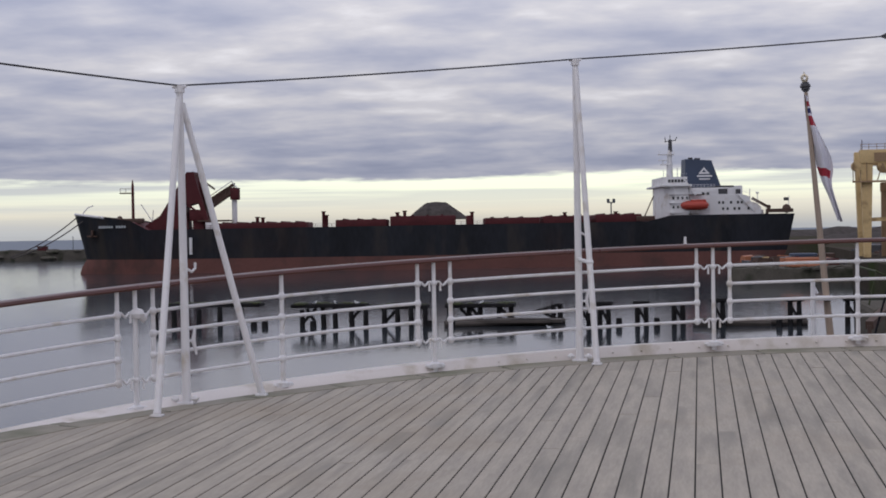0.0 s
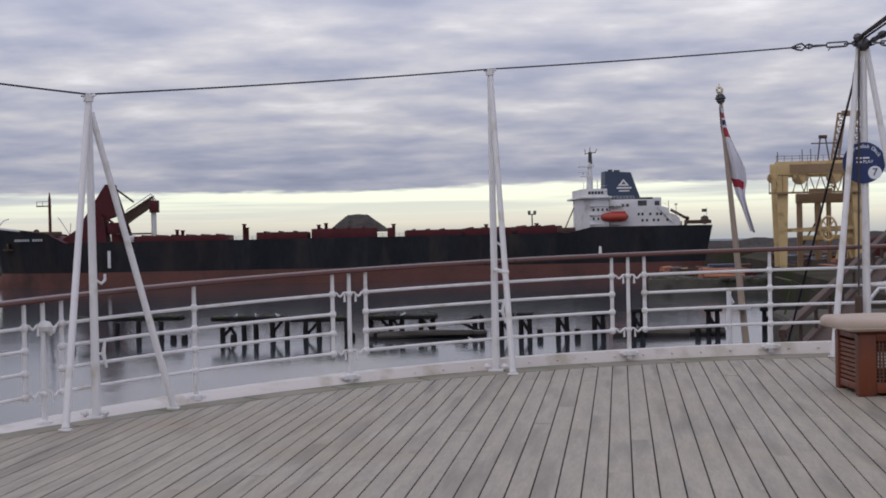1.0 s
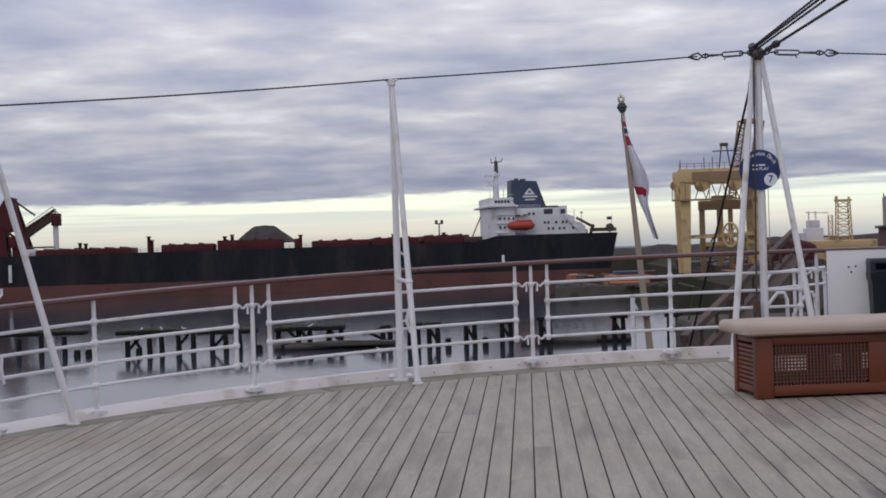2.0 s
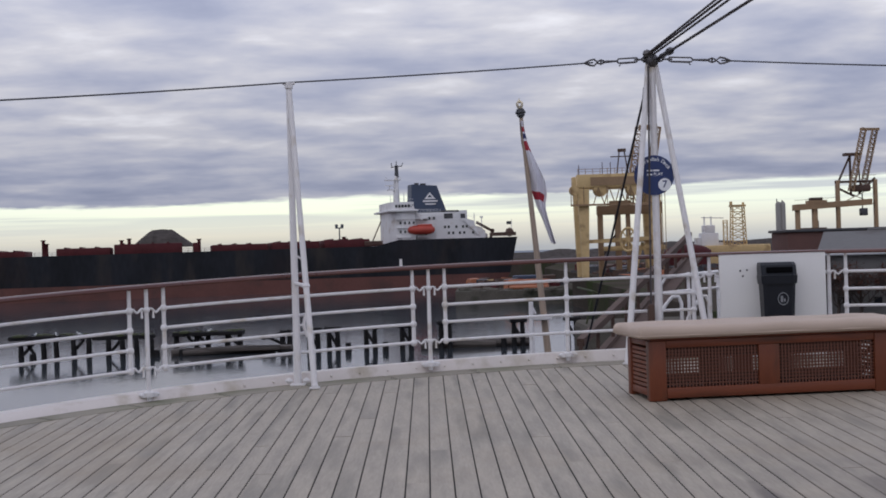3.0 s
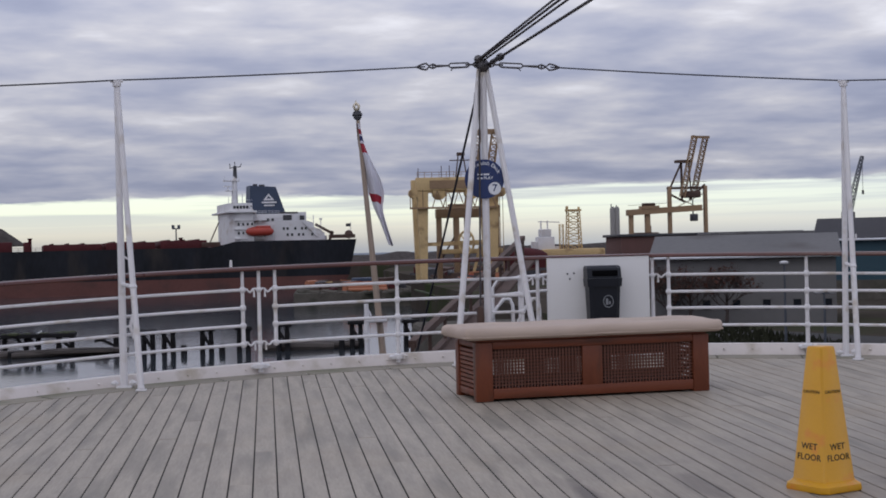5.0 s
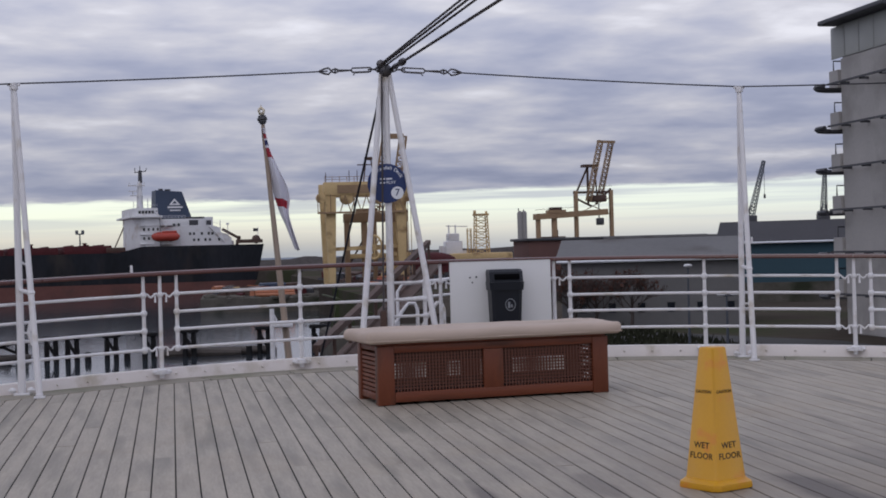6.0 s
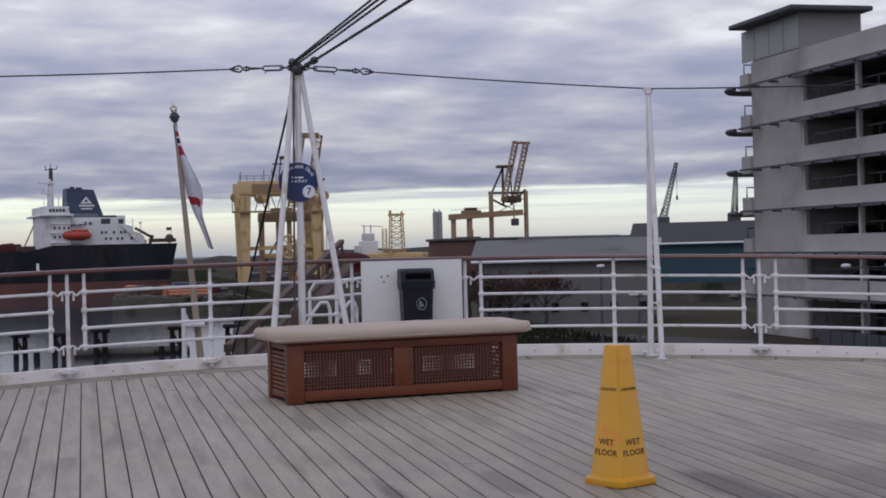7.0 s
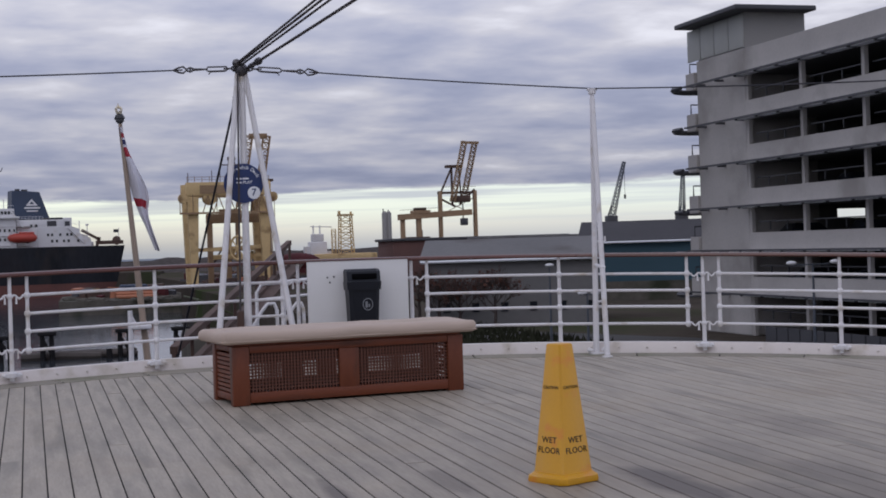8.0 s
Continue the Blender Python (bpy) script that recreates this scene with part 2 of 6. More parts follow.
OCHRE = material("crane_ochre", (0.30, 0.195, 0.11), 0.65, vary=0.15, scale=0.2, fine=2)
RUST = material("rusty_steel", (0.085, 0.050, 0.038), 0.8, vary=0.25, scale=0.5, fine=4)
CRANEGREY = material("crane_grey_blue", (0.07, 0.08, 0.10), 0.6, vary=0.15, scale=0.4)
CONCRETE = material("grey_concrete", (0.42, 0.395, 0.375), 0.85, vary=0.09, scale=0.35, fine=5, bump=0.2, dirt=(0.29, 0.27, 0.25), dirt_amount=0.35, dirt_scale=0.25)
# interior concrete, darker than the facade: the shade inside the bays is in this colour
CONCSHADE = material("shaded_deck_concrete", (0.13, 0.125, 0.12), 0.9, vary=0.12, scale=0.4)
STEELDARK = material("dark_steel", (0.055, 0.055, 0.062), 0.55, vary=0.15, scale=1)
CLAD = material("grey_cladding", (0.25, 0.24, 0.23), 0.6, vary=0.06, scale=0.3)
CLADLIGHT = material("pale_tower_panel", (0.40, 0.40, 0.375), 0.6, vary=0.06, scale=0.5)
ROOFGREY = material("slate_sheet_roof", (0.16, 0.157, 0.157), 0.8, gloss=0.2, vary=0.12, scale=0.15, fine=2.5, stretch=(1, 1, 1), dirt=(0.10, 0.09, 0.085), dirt_amount=0.35, dirt_scale=0.2)
RENDERWALL = material("grey_rendered_wall", (0.185, 0.18, 0.18), 0.9, gloss=0.2, vary=0.08, scale=0.15, fine=2)
BLUECLAD = material("blue_cladding", (0.045, 0.085, 0.11), 0.7, gloss=0.2, vary=0.1, scale=0.2)
BRICKRED = material("dull_red_brick", (0.12, 0.06, 0.052), 0.85, vary=0.15, scale=0.3)
QUAY = material("quay_ground", (0.075, 0.064, 0.054), 1.0, gloss=0.0, vary=0.25, scale=0.06, fine=0.8, bump=0.5, dirt=(0.05, 0.062, 0.03), dirt_amount=0.45, dirt_scale=0.05)
STONE = material("quay_stone", (0.11, 0.10, 0.086), 1.0, gloss=0.05, vary=0.22, scale=0.25, fine=2, bump=0.5, dirt=(0.04, 0.045, 0.03), dirt_amount=0.4, dirt_scale=0.2)
MOSS = material("moss_and_weed", (0.055, 0.062, 0.030), 0.95, vary=0.3, scale=0.6, fine=5, bump=0.6)
PILE = material("wet_black_timber", (0.018, 0.017, 0.018), 0.8, gloss=0.15, vary=0.3, scale=1.2, fine=8, bump=0.4)
LOG = material("old_grey_timber", (0.075, 0.062, 0.055), 0.8, vary=0.2, scale=0.8, fine=6, bump=0.4)
TWIG = material("bare_twigs", (0.065, 0.05, 0.045), 0.9, vary=0.2)
RUSSET = material("russet_leaves", (0.115, 0.055, 0.042), 0.9, gloss=0.1, vary=0.25)
ORANGE = material("orange_pipe", (0.40, 0.15, 0.075), 0.6, vary=0.15, scale=0.5)
GULL = material("white_feathers", (0.65, 0.65, 0.66), 0.8, vary=0.05)
CARPAINT = material("car_paint", (0.25, 0.26, 0.28), 0.25, vary=0.05, random_tint=0.5)
HILL = material("distant_hill", (0.13, 0.15, 0.18), 1.0, vary=0.1, scale=0.004)


def water_material():
    m = bpy.data.materials.new("dock_water")
    m.use_nodes = True
    n, l = m.node_tree.nodes, m.node_tree.links
    b = n["Principled BSDF"]
    b.inputs["Base Color"].default_value = (0.035, 0.042, 0.05, 1)
    b.inputs["Roughness"].default_value = 0.09
    b.inputs["IOR"].default_value = 1.33
    tc = n.new("ShaderNodeTexCoord")
    last = None
    for s, h, st in ((1.6, 0.012, (1, 0.5, 1)), (0.15, 0.03, (1, 0.5, 1))):
        mp = n.new("ShaderNodeMapping")
        mp.inputs["Scale"].default_value = st
        l.new(tc.outputs["Object"], mp.inputs[0])
        t = n.new("ShaderNodeTexNoise")
        t.inputs["Scale"].default_value, t.inputs["Detail"].default_value = s, 4
        l.new(mp.outputs[0], t.inputs["Vector"])
        bp = n.new("ShaderNodeBump")
        bp.inputs["Strength"].default_value, bp.inputs["Distance"].default_value = 1.0, h
        l.new(t.outputs[0], bp.inputs["Height"])
        if last:
            l.new(last, bp.inputs["Normal"])
        last = bp.outputs[0]
    l.new(last, b.inputs["Normal"])
    return m


WATER = water_material()
ROAD = material("wet_asphalt", (0.05, 0.048, 0.047), 0.8, gloss=0.2, vary=0.2, scale=0.1, fine=2)
DARKROOF = material("dark_slate_roof", (0.055, 0.053, 0.058), 0.8, gloss=0.2, vary=0.15, scale=0.2, fine=2)
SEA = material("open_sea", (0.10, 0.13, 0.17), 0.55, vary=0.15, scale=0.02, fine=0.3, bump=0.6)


# ---- mesh building ----
class Geo:
    """Collects vertices and faces of one mesh."""

    def __init__(self):
        self.v, self.f = [], []

    def add(self, verts, faces):
        k = len(self.v)
        self.v += [tuple(p) for p in verts]
        self.f += [tuple(i + k for i in f) for f in faces]
        return self

    def box(self, lo, hi, c=0.0, m=None):
        """A box from corner lo to corner hi, its edges chamfered by c."""
        (x0, y0, z0), (x1, y1, z1) = lo, hi
        if c <= 0:
            vs = [(x, y, z) for x in (x0, x1) for y in (y0, y1) for z in (z0, z1)]
            fs = [(0, 1, 3, 2), (4, 6, 7, 5), (0, 4, 5, 1), (2, 3, 7, 6), (0, 2, 6, 4), (1, 5, 7, 3)]
        else:
            bm = bmesh.new()
            bmesh.ops.create_cube(bm, size=1)
            for w in bm.verts:
                w.co = Vector((x0 + (w.co.x + 0.5) * (x1 - x0), y0 + (w.co.y + 0.5) * (y1 - y0), z0 + (w.co.z + 0.5) * (z1 - z0)))
            bmesh.ops.bevel(bm, geom=list(bm.edges), offset=c, segments=2, affect="EDGES", profile=0.5)
            bm.verts.index_update()
            vs, fs = [tuple(w.co) for w in bm.verts], [tuple(w.index for w in f.verts) for f in bm.faces]
            bm.free()
        if m is not None:
            vs = [tuple(m @ Vector(p)) for p in vs]
        return self.add(vs, fs)

    def tube(self, pts, r, n=8, closed=True):
        """A round bar through pts; r is one radius or one for each point."""
        pts = [Vector(p) for p in pts]
        rs = r if isinstance(r, (list, tuple)) else [r] * len(pts)
        vs, fs = [], []
        ref = None
        for i, p in enumerate(pts):
            d = (pts[min(i + 1, len(pts) - 1)] - pts[max(i - 1, 0)]).normalized()
            if ref is None:
                ref = Vector((0, 0, 1)) if abs(d.z) < 0.9 else Vector((1, 0, 0))
            a = d.cross(ref).normalized()
            b = a.cross(d).normalized()
            ref = b
            for k in range(n):
                t = 2 * math.pi * k / n
                vs.append(p + rs[i] * (math.cos(t) * a + math.sin(t) * b))
        for i in range(len(pts) - 1):
            for k in range(n):
                q = (k + 1) % n
                fs.append((i * n + k, i * n + q, (i + 1) * n + q, (i + 1) * n + k))
        if closed:
            fs.append(tuple(range(n))[::-1])
            fs.append(tuple((len(pts) - 1) * n + k for k in range(n)))
        return self.add(vs, fs)

    def beam(self, a, b, w, h=None):
        """A square bar from a to b."""
        a, b, h = Vector(a), Vector(b), h or w
        d = (b - a).normalized()
        ref = Vector((0, 0, 1)) if abs(d.z) < 0.95 else Vector((1, 0, 0))
        s = d.cross(ref).normalized()
        u = s.cross(d).normalized()
        vs = [p + i * s * w / 2 + j * u * h / 2 for p in (a, b) for i, j in ((-1, -1), (1, -1), (1, 1), (-1, 1))]
        return self.add(vs, [(3, 2, 1, 0), (4, 5, 6, 7), (0, 1, 5, 4), (1, 2, 6, 5), (2, 3, 7, 6), (3, 0, 4, 7)])

    def ball(self, c, r, n=8, squash=(1, 1, 1)):
        rings = n // 2
        vs, fs = [], []
        for i in range(rings + 1):
            ph = math.pi * i / rings
            for k in range(n):
                t = 2 * math.pi * k / n
                vs.append((c[0] + r * squash[0] * math.sin(ph) * math.cos(t), c[1] + r * squash[1] * math.sin(ph) * math.sin(t), c[2] + r * squash[2] * math.cos(ph)))
        for i in range(rings):
            for k in range(n):
                q = (k + 1) % n
                fs.append((i * n + k, (i + 1) * n + k, (i + 1) * n + q, i * n + q))
        return self.add(vs, fs)

    def prism(self, outline, z0, z1, m=None):
        """An outline in x, y carried from z0 to z1."""
        n = len(outline)
        vs = [(x, y, z0) for x, y in outline] + [(x, y, z1) for x, y in outline]
        fs = [tuple(range(n))[::-1], tuple(range(n, 2 * n))] + [(i, (i + 1) % n, (i + 1) % n + n, i + n) for i in range(n)]
        if m is not None:
            vs = [tuple(m @ Vector(p)) for p in vs]
        return self.add(vs, fs)

    def grid(self, rows):
        """A sheet over rows of points."""
        w = len(rows[0])
        vs = [p for r in rows for p in r]
        fs = [(i * w + k, i * w + k + 1, (i + 1) * w + k + 1, (i + 1) * w + k) for i in range(len(rows) - 1) for k in range(w - 1)]
        return self.add(vs, fs)

    def mesh(self, name, smooth=False):
        me = bpy.data.meshes.new(name)
        me.from_pydata(self.v, [], self.f)
        me.validate()
        bm = bmesh.new()
        bm.from_mesh(me)
        bmesh.ops.recalc_face_normals(bm, faces=bm.faces)
        bm.to_mesh(me)
        bm.free()
        if smooth:
            me.shade_smooth()
            me.set_sharp_from_angle(angle=radians(40))
        return me


def part(name, geo, mat, parent=None, label="", smooth=True):
    me = geo if isinstance(geo, bpy.types.Mesh) else geo.mesh(name, smooth)
    if not me.materials:
        me.materials.append(mat)
    ob = new(name, me)
    if parent is not None:
        ob.parent = parent
    return tagged(ob, label)


def thing(name, m, label, category, group="", kind=""):
    ob = new(name)
    ob.empty_display_size = 0.2
    ob.matrix_world = m
    return tagged(ob, label, category, group, kind)


def lettering(name, text, size, mat, m, parent, spacing=1.0):
    """Flat raised letters in the built-in font, turned into a mesh."""
    cu = bpy.data.curves.new(name, "FONT")
    cu.body, cu.size, cu.align_x, cu.align_y, cu.extrude, cu.space_character, cu.resolution_u = text, size, "CENTER", "CENTER", 0.0008, spacing, 3
    cu.offset = size * 0.012
    tmp = bpy.data.objects.new(name, cu)
    scene.collection.objects.link(tmp)
    bpy.context.view_layer.update()
    me = bpy.data.meshes.new_from_object(tmp.evaluated_get(bpy.context.evaluated_depsgraph_get()))
    bpy.data.objects.remove(tmp)
    me.materials.clear()
    ob = part(name, me, mat, parent)
    ob.matrix_basis = m
    return ob


# ---- the yacht's after deck ----
CX, CY, R = 0.6, -9.3, 9.4          # centre and radius of the rounded rail
WATER_Z, LAND_Z = -10.3, -5.0


def deck_z(x, y):
    return 0.02 + 0.02 * max(y, -12) - 0.0016 * x * x


def rim(a, r, z):
    """A point on the rounded edge: a in degrees from straight aft, r metres from its centre."""
    t = radians(a)
    return Vector((CX + r * math.sin(t), CY + r * math.cos(t), z))


def cap_z(a):
    return 1.115 - 0.000078 * a * a


def rim_dz(a, r):
    p = rim(a, r, 0)
    return deck_z(p.x, p.y)


def build_deck():
    deck = thing("floor", pose(0, 0, 0), "weathered grey teak deck of long caulked planks", "deck", kind="structure")
    base = Geo()
    rows = []
    for i in range(25):
        y = -24 + 24.1 * i / 24
        half = R - 0.1 if y < CY else math.sqrt(max(0.01, (R - 0.1) ** 2 - (y - CY) ** 2))
        rows.append([(CX + half * (k / 12 - 1), y, deck_z(CX + half * (k / 12 - 1), y) - 0.0040) for k in range(25)])
    base.grid(rows)
    under = [[(x, y, z - 0.12) for x, y, z in r] for r in rows]
    base.grid(under)
    part("caulking", base, CAULK, deck, "black caulked seams below the planks")
    # margin plank laid round the edge, in lengths
    n = 34
    for i in range(n):
        a0, a1 = -96 + 192 * i / n, -96 + 192 * (i + 1) / n - 0.08
        g = Geo()
        steps = [a0 + (a1 - a0) * k / 4 for k in range(5)]
        for ra, rb, dz0 in ((R - 0.455, R - 0.05, 0.003),):
            top = [[rim(a, ra, rim_dz(a, ra) + dz0), rim(a, rb, rim_dz(a, rb) + dz0)] for a in steps]
            g.grid(top)
            g.grid([[t[0], t[0] - Vector((0, 0, 0.012))] for t in top])
        part("margin_plank", g, MARGIN, deck)
    # straight planks along the deck
    gap = 0.009
    rest = Geo()
    made = 0
    rng = random.Random(4)
    # plank widths vary a little from one side of the deck to the other
    def seam(c):
        if c >= 0:
            return -2.675 + 0.1443 * c
        return -2.675 + 0.1404 * max(c, -6) + 0.136 * min(c + 6, 0)
    for c in range(-45, 90):
        x0, x1 = seam(c) + gap / 2, seam(c + 1) - gap / 2
        far = max(abs(x0 - CX), abs(x1 - CX))
        if far > R - 0.45:
            continue
        cut = [CY + math.sqrt((R - 0.452) ** 2 - (x - CX) ** 2) for x in (x0, x1)]
        end = min(cut)
        y = -23.0 + rng.random() * 4
        stops = [-23.6]
        while y < end - 0.5:
            stops.append(y)
            y += 3.4 + 2.6 * rng.random()
        stops.append(end)
        for ya, yb in zip(stops, stops[1:]):
            yb -= 0.004
            k = max(2, int((yb - ya) / 1.2) + 1)
            lift = rng.uniform(-0.0012, 0.0012)
            g = Geo()
            ys = [ya + (yb - ya) * i / (k - 1) for i in range(k)]
            e = 0.002
            rows = [[(x0, yy, deck_z(x0, yy) - 0.009), (x0, yy, deck_z(x0, yy) - e + lift), (x0 + 0.003, yy, deck_z(x0, yy) + lift),
                     (x1 - 0.003, yy, deck_z(x1, yy) + lift), (x1, yy, deck_z(x1, yy) - e + lift), (x1, yy, deck_z(x1, yy) - 0.009)] for yy in ys]
            if yb > end - 0.01:
                rows[-1] = [(x, cut[i // 3], z + deck_z(x, cut[i // 3]) - deck_z(x, y)) for i, (x, y, z) in enumerate(rows[-1])]
            g.grid(rows)
            g.f += [(0, 1, 2, 3, 4, 5), tuple((k - 1) * 6 + i for i in (5, 4, 3, 2, 1, 0))]
            if yb > -8.2 and -6.4 < x0 < 6.2 and made < 300:
                part("plank", g, TEAK, deck, smooth=False)
                made += 1
            else:
                rest.add(g.v, g.f)
    tagged(part("planking", rest, TEAK, deck, smooth=False), kind="stuff")


def build_kerb():
    g = Geo()
    rows = []
    for i in range(97):
        a = -96 + 2 * i
        zt = cap_z(max(-70, min(70, a))) - 1.0 + 0.025
        zb = rim_dz(a, R - 0.06) + 0.002
        flare = 0.13 * min(1.0, max(0.0, (-a - 32) / 22))
        rows.append([rim(a, R - 0.075 - flare, zb), rim(a, R - 0.05 - flare * 0.3, zt - 0.012), rim(a, R - 0.04, zt), rim(a, R + 0.09, zt), rim(a, R + 0.10, zt - 0.012), rim(a, R + 0.10, zb - 0.8)])
    g.grid(rows)
    kerb = part("bulwark_kerb", g, KERB, None, "low white painted steel kerb round the deck edge")
    tagged(kerb, category="kerb", kind="structure")
    for i in range(74):
        a = -66 + 1.9 * i
        zt = cap_z(a) - 1.0
        p, q = rim(a, R - 0.052, zt - 0.03), rim(a, R - 0.085, zt - 0.03)
        part("bolt_cap", Geo().tube([p, (p + q) / 2, q], [0.013, 0.012, 0.006], 8), KERB, kerb)
    # lower stern and hull sides of the yacht beneath the deck
    h = Geo()
    out = [(CX - 9.3, -24), (CX - 9.3, CY)] + [(rim(a, R + 0.05, 0).x, rim(a, R + 0.05, 0).y) for a in range(-85, 90, 5)] + [(CX + 9.3, CY), (CX + 9.3, -24)]
    h.prism(out, -2.45, -0.62)
    low = [(-8.0, -24), (-7.6, 2), (-5.8, 12), (-3.0, 18.4), (0, 20.2), (3.0, 18.4), (5.8, 12), (7.6, 2), (8.0, -24)]
    h.prism(low, WATER_Z + 0.02, -2.5)
    tagged(part("yacht_hull", h, HULL, None, "dark painted hull and lower stern of the yacht", smooth=False), category="ship hull", kind="structure")


RAILS = (0.79, 0.605, 0.425, 0.235)


def bar(a0, a1, dz, r=R - 0.1):
    n = max(2, int(abs(a1 - a0) / 1.2) + 1)
    return [rim(a0 + (a1 - a0) * k / n, r, cap_z(a0 + (a1 - a0) * k / n) - 1.0 + dz) for k in range(n + 1)]


def post(a, lo, hi, r0, balls, r=R - 0.1):
    """A tapering turned stanchion with a ball at each rail."""
    b = cap_z(a) - 1.0
    g = Geo()
    g.tube([rim(a, r, b + lo), rim(a, r, b + (lo + hi) / 2), rim(a, r, b + hi)], [r0 * 1.12, r0, r0 * 0.85], 10)
    for z in balls:
        g.ball(rim(a, r, b + z), r0 * 1.75, 10, (1, 1, 1.1))
    return g


def clamp_foot(a, g):
    """Two-bolt foot clamp on the kerb."""
    b = cap_z(a) - 1.0
    t = rim(a + 1, R, 0) - rim(a - 1, R, 0)
    t.normalize()
    p = rim(a, R - 0.1, b)
    g.tube([p - Vector((0, 0, 0.02)), p + Vector((0, 0, 0.02)), p + Vector((0, 0, 0.035))], [0.055, 0.055, 0.03], 12)
    for s in (-1, 1):
        q = p + t * s * 0.075
        g.beam(p - Vector((0, 0, 0.005)), q - Vector((0, 0, 0.005)), 0.05, 0.035)
        g.ball(q, 0.030, 8, (1, 1, 0.8))
    g.tube([p - Vector((0, 0, 0.06)), p - Vector((0, 0, 0.02))], 0.026, 8)
    return g


def build_rails():
    # stanchions stand 9.25 degrees apart; every second one parts two sections
    gates = [-75.5, -57.0, -38.0, -19.5, -0.6, 7.2, 27.2, 46.0, 64.0]
    lone = {-66.0: 0, -47.9: 0, -10.2: 0, 17.4: 0, 36.2: 0, 55.0: 0}
    for a in gates:
        st = thing("stanchion", Matrix.Identity(4), "white painted steel stanchion with hooked joining links", "stanchion", "stanchions of the rail")
        part("post", clamp_foot(a, post(a, -0.03, 0.985, 0.021, ())), WHITE, st)
        for z in (RAILS[0] - 0.005, RAILS[3] + 0.005):
            g = Geo()
            b = cap_z(a) - 1.0
            for s in (-1, 1):
                pts = []
                for k in range(9):
                    w = k / 8
                    pts.append(rim(a + s * (0.12 + 0.95 * w), R - 0.1, b + z + 0.020 * math.sin(w * math.pi * 3) - 0.004))
                g.tube(pts, 0.011, 6)
                e = rim(a + s * 0.36, R - 0.12, b + z)
                g.tube([e, e - Vector((0, 0, 0.075))], [0.008, 0.012], 6)
            g.ball(rim(a, R - 0.1, b + z), 0.032, 10)
            if a == -57.0 and z > 0.5:
                g.ball(rim(a, R - 0.13, b + z), 0.055, 8, (1.2, 1, 0.9))
                g.ball(rim(a + 0.35, R - 0.13, b + z - 0.03), 0.04, 8)
            part("link_hook", g, WHITE, st)
    for a0, a1 in zip(gates, gates[1:]):
        if a0 == -0.6:
            continue
        s = thing("rail_section", Matrix.Identity(4), "white steel guard rail section with four bars", "guard rail", "guard rail sections")
        lo, hi = a0 + 1.08, a1 - 1.08
        for f in RAILS:
            part("rail_bar", Geo().tube(bar(lo, hi, f), 0.0155, 8), WHITE, s)
        for a in (lo, hi):
            part("end_post", post(a, RAILS[3] - 0.03, 0.985, 0.02, RAILS), WHITE, s)
        for a in lone:
            if a0 < a < a1:
                part("post", clamp_foot(a, post(a, -0.03, 0.985, 0.021, RAILS)), WHITE, s)
    # the varnished handrail on top, in scarfed lengths
    cuts = [-95, -75.5, -57, -38, -19.5, -0.6, 7.2, 27.2, 46, 64, 95]
    for a0, a1 in zip(cuts, cuts[1:]):
        n = max(4, int((a1 - a0) / 1.0))
        g = Geo()
        rows = []
        sec = [(-0.05, 0.0), (-0.058, 0.014), (-0.05, 0.034), (-0.025, 0.046), (0.025, 0.046), (0.05, 0.034), (0.058, 0.014), (0.05, 0.0), (-0.05, 0.0)]
        for k in range(n + 1):
            a = a0 + (a1 - a0 - 0.02) * k / n
            z = cap_z(max(-80, min(80, a))) - 0.02
            rows.append([rim(a, R - 0.1 + u, z + v) for u, v in sec])
        g.grid(rows)
        g.f += [tuple(range(8)), tuple(n * 9 + i for i in range(8))]
        tagged(part("handrail", g, VARNISH, None, "varnished dark mahogany handrail along the guard rail"), category="handrail", group="handrail lengths")
    # short lashed rod above the handrail
    p = rim(-21.3, R - 0.1, cap_z(-21.3))
    tagged(part("rail_pin", Geo().tube([p + Vector((0, 0, 0.02)), p + Vector((0, 0, 0.10))], [0.016, 0.012], 8), WHITE, None, "small white pin standing on the handrail"), category="pin")


def strut(a, b, r0, r1):
    return Geo().tube([a, a.lerp(b, 0.25), a.lerp(b, 0.5), b], [r0, (r0 + r1) / 2 * 1.06, (r0 + r1) / 2, r1], 12)


def foot_plate(p, g, w=0.05):
    g.box((p.x - w, p.y - w * 0.7, p.z), (p.x + w, p.y + w * 0.7, p.z + 0.02), 0.006)
    g.ball(p + Vector((0, 0, 0.035)), 0.035, 8)
    return g


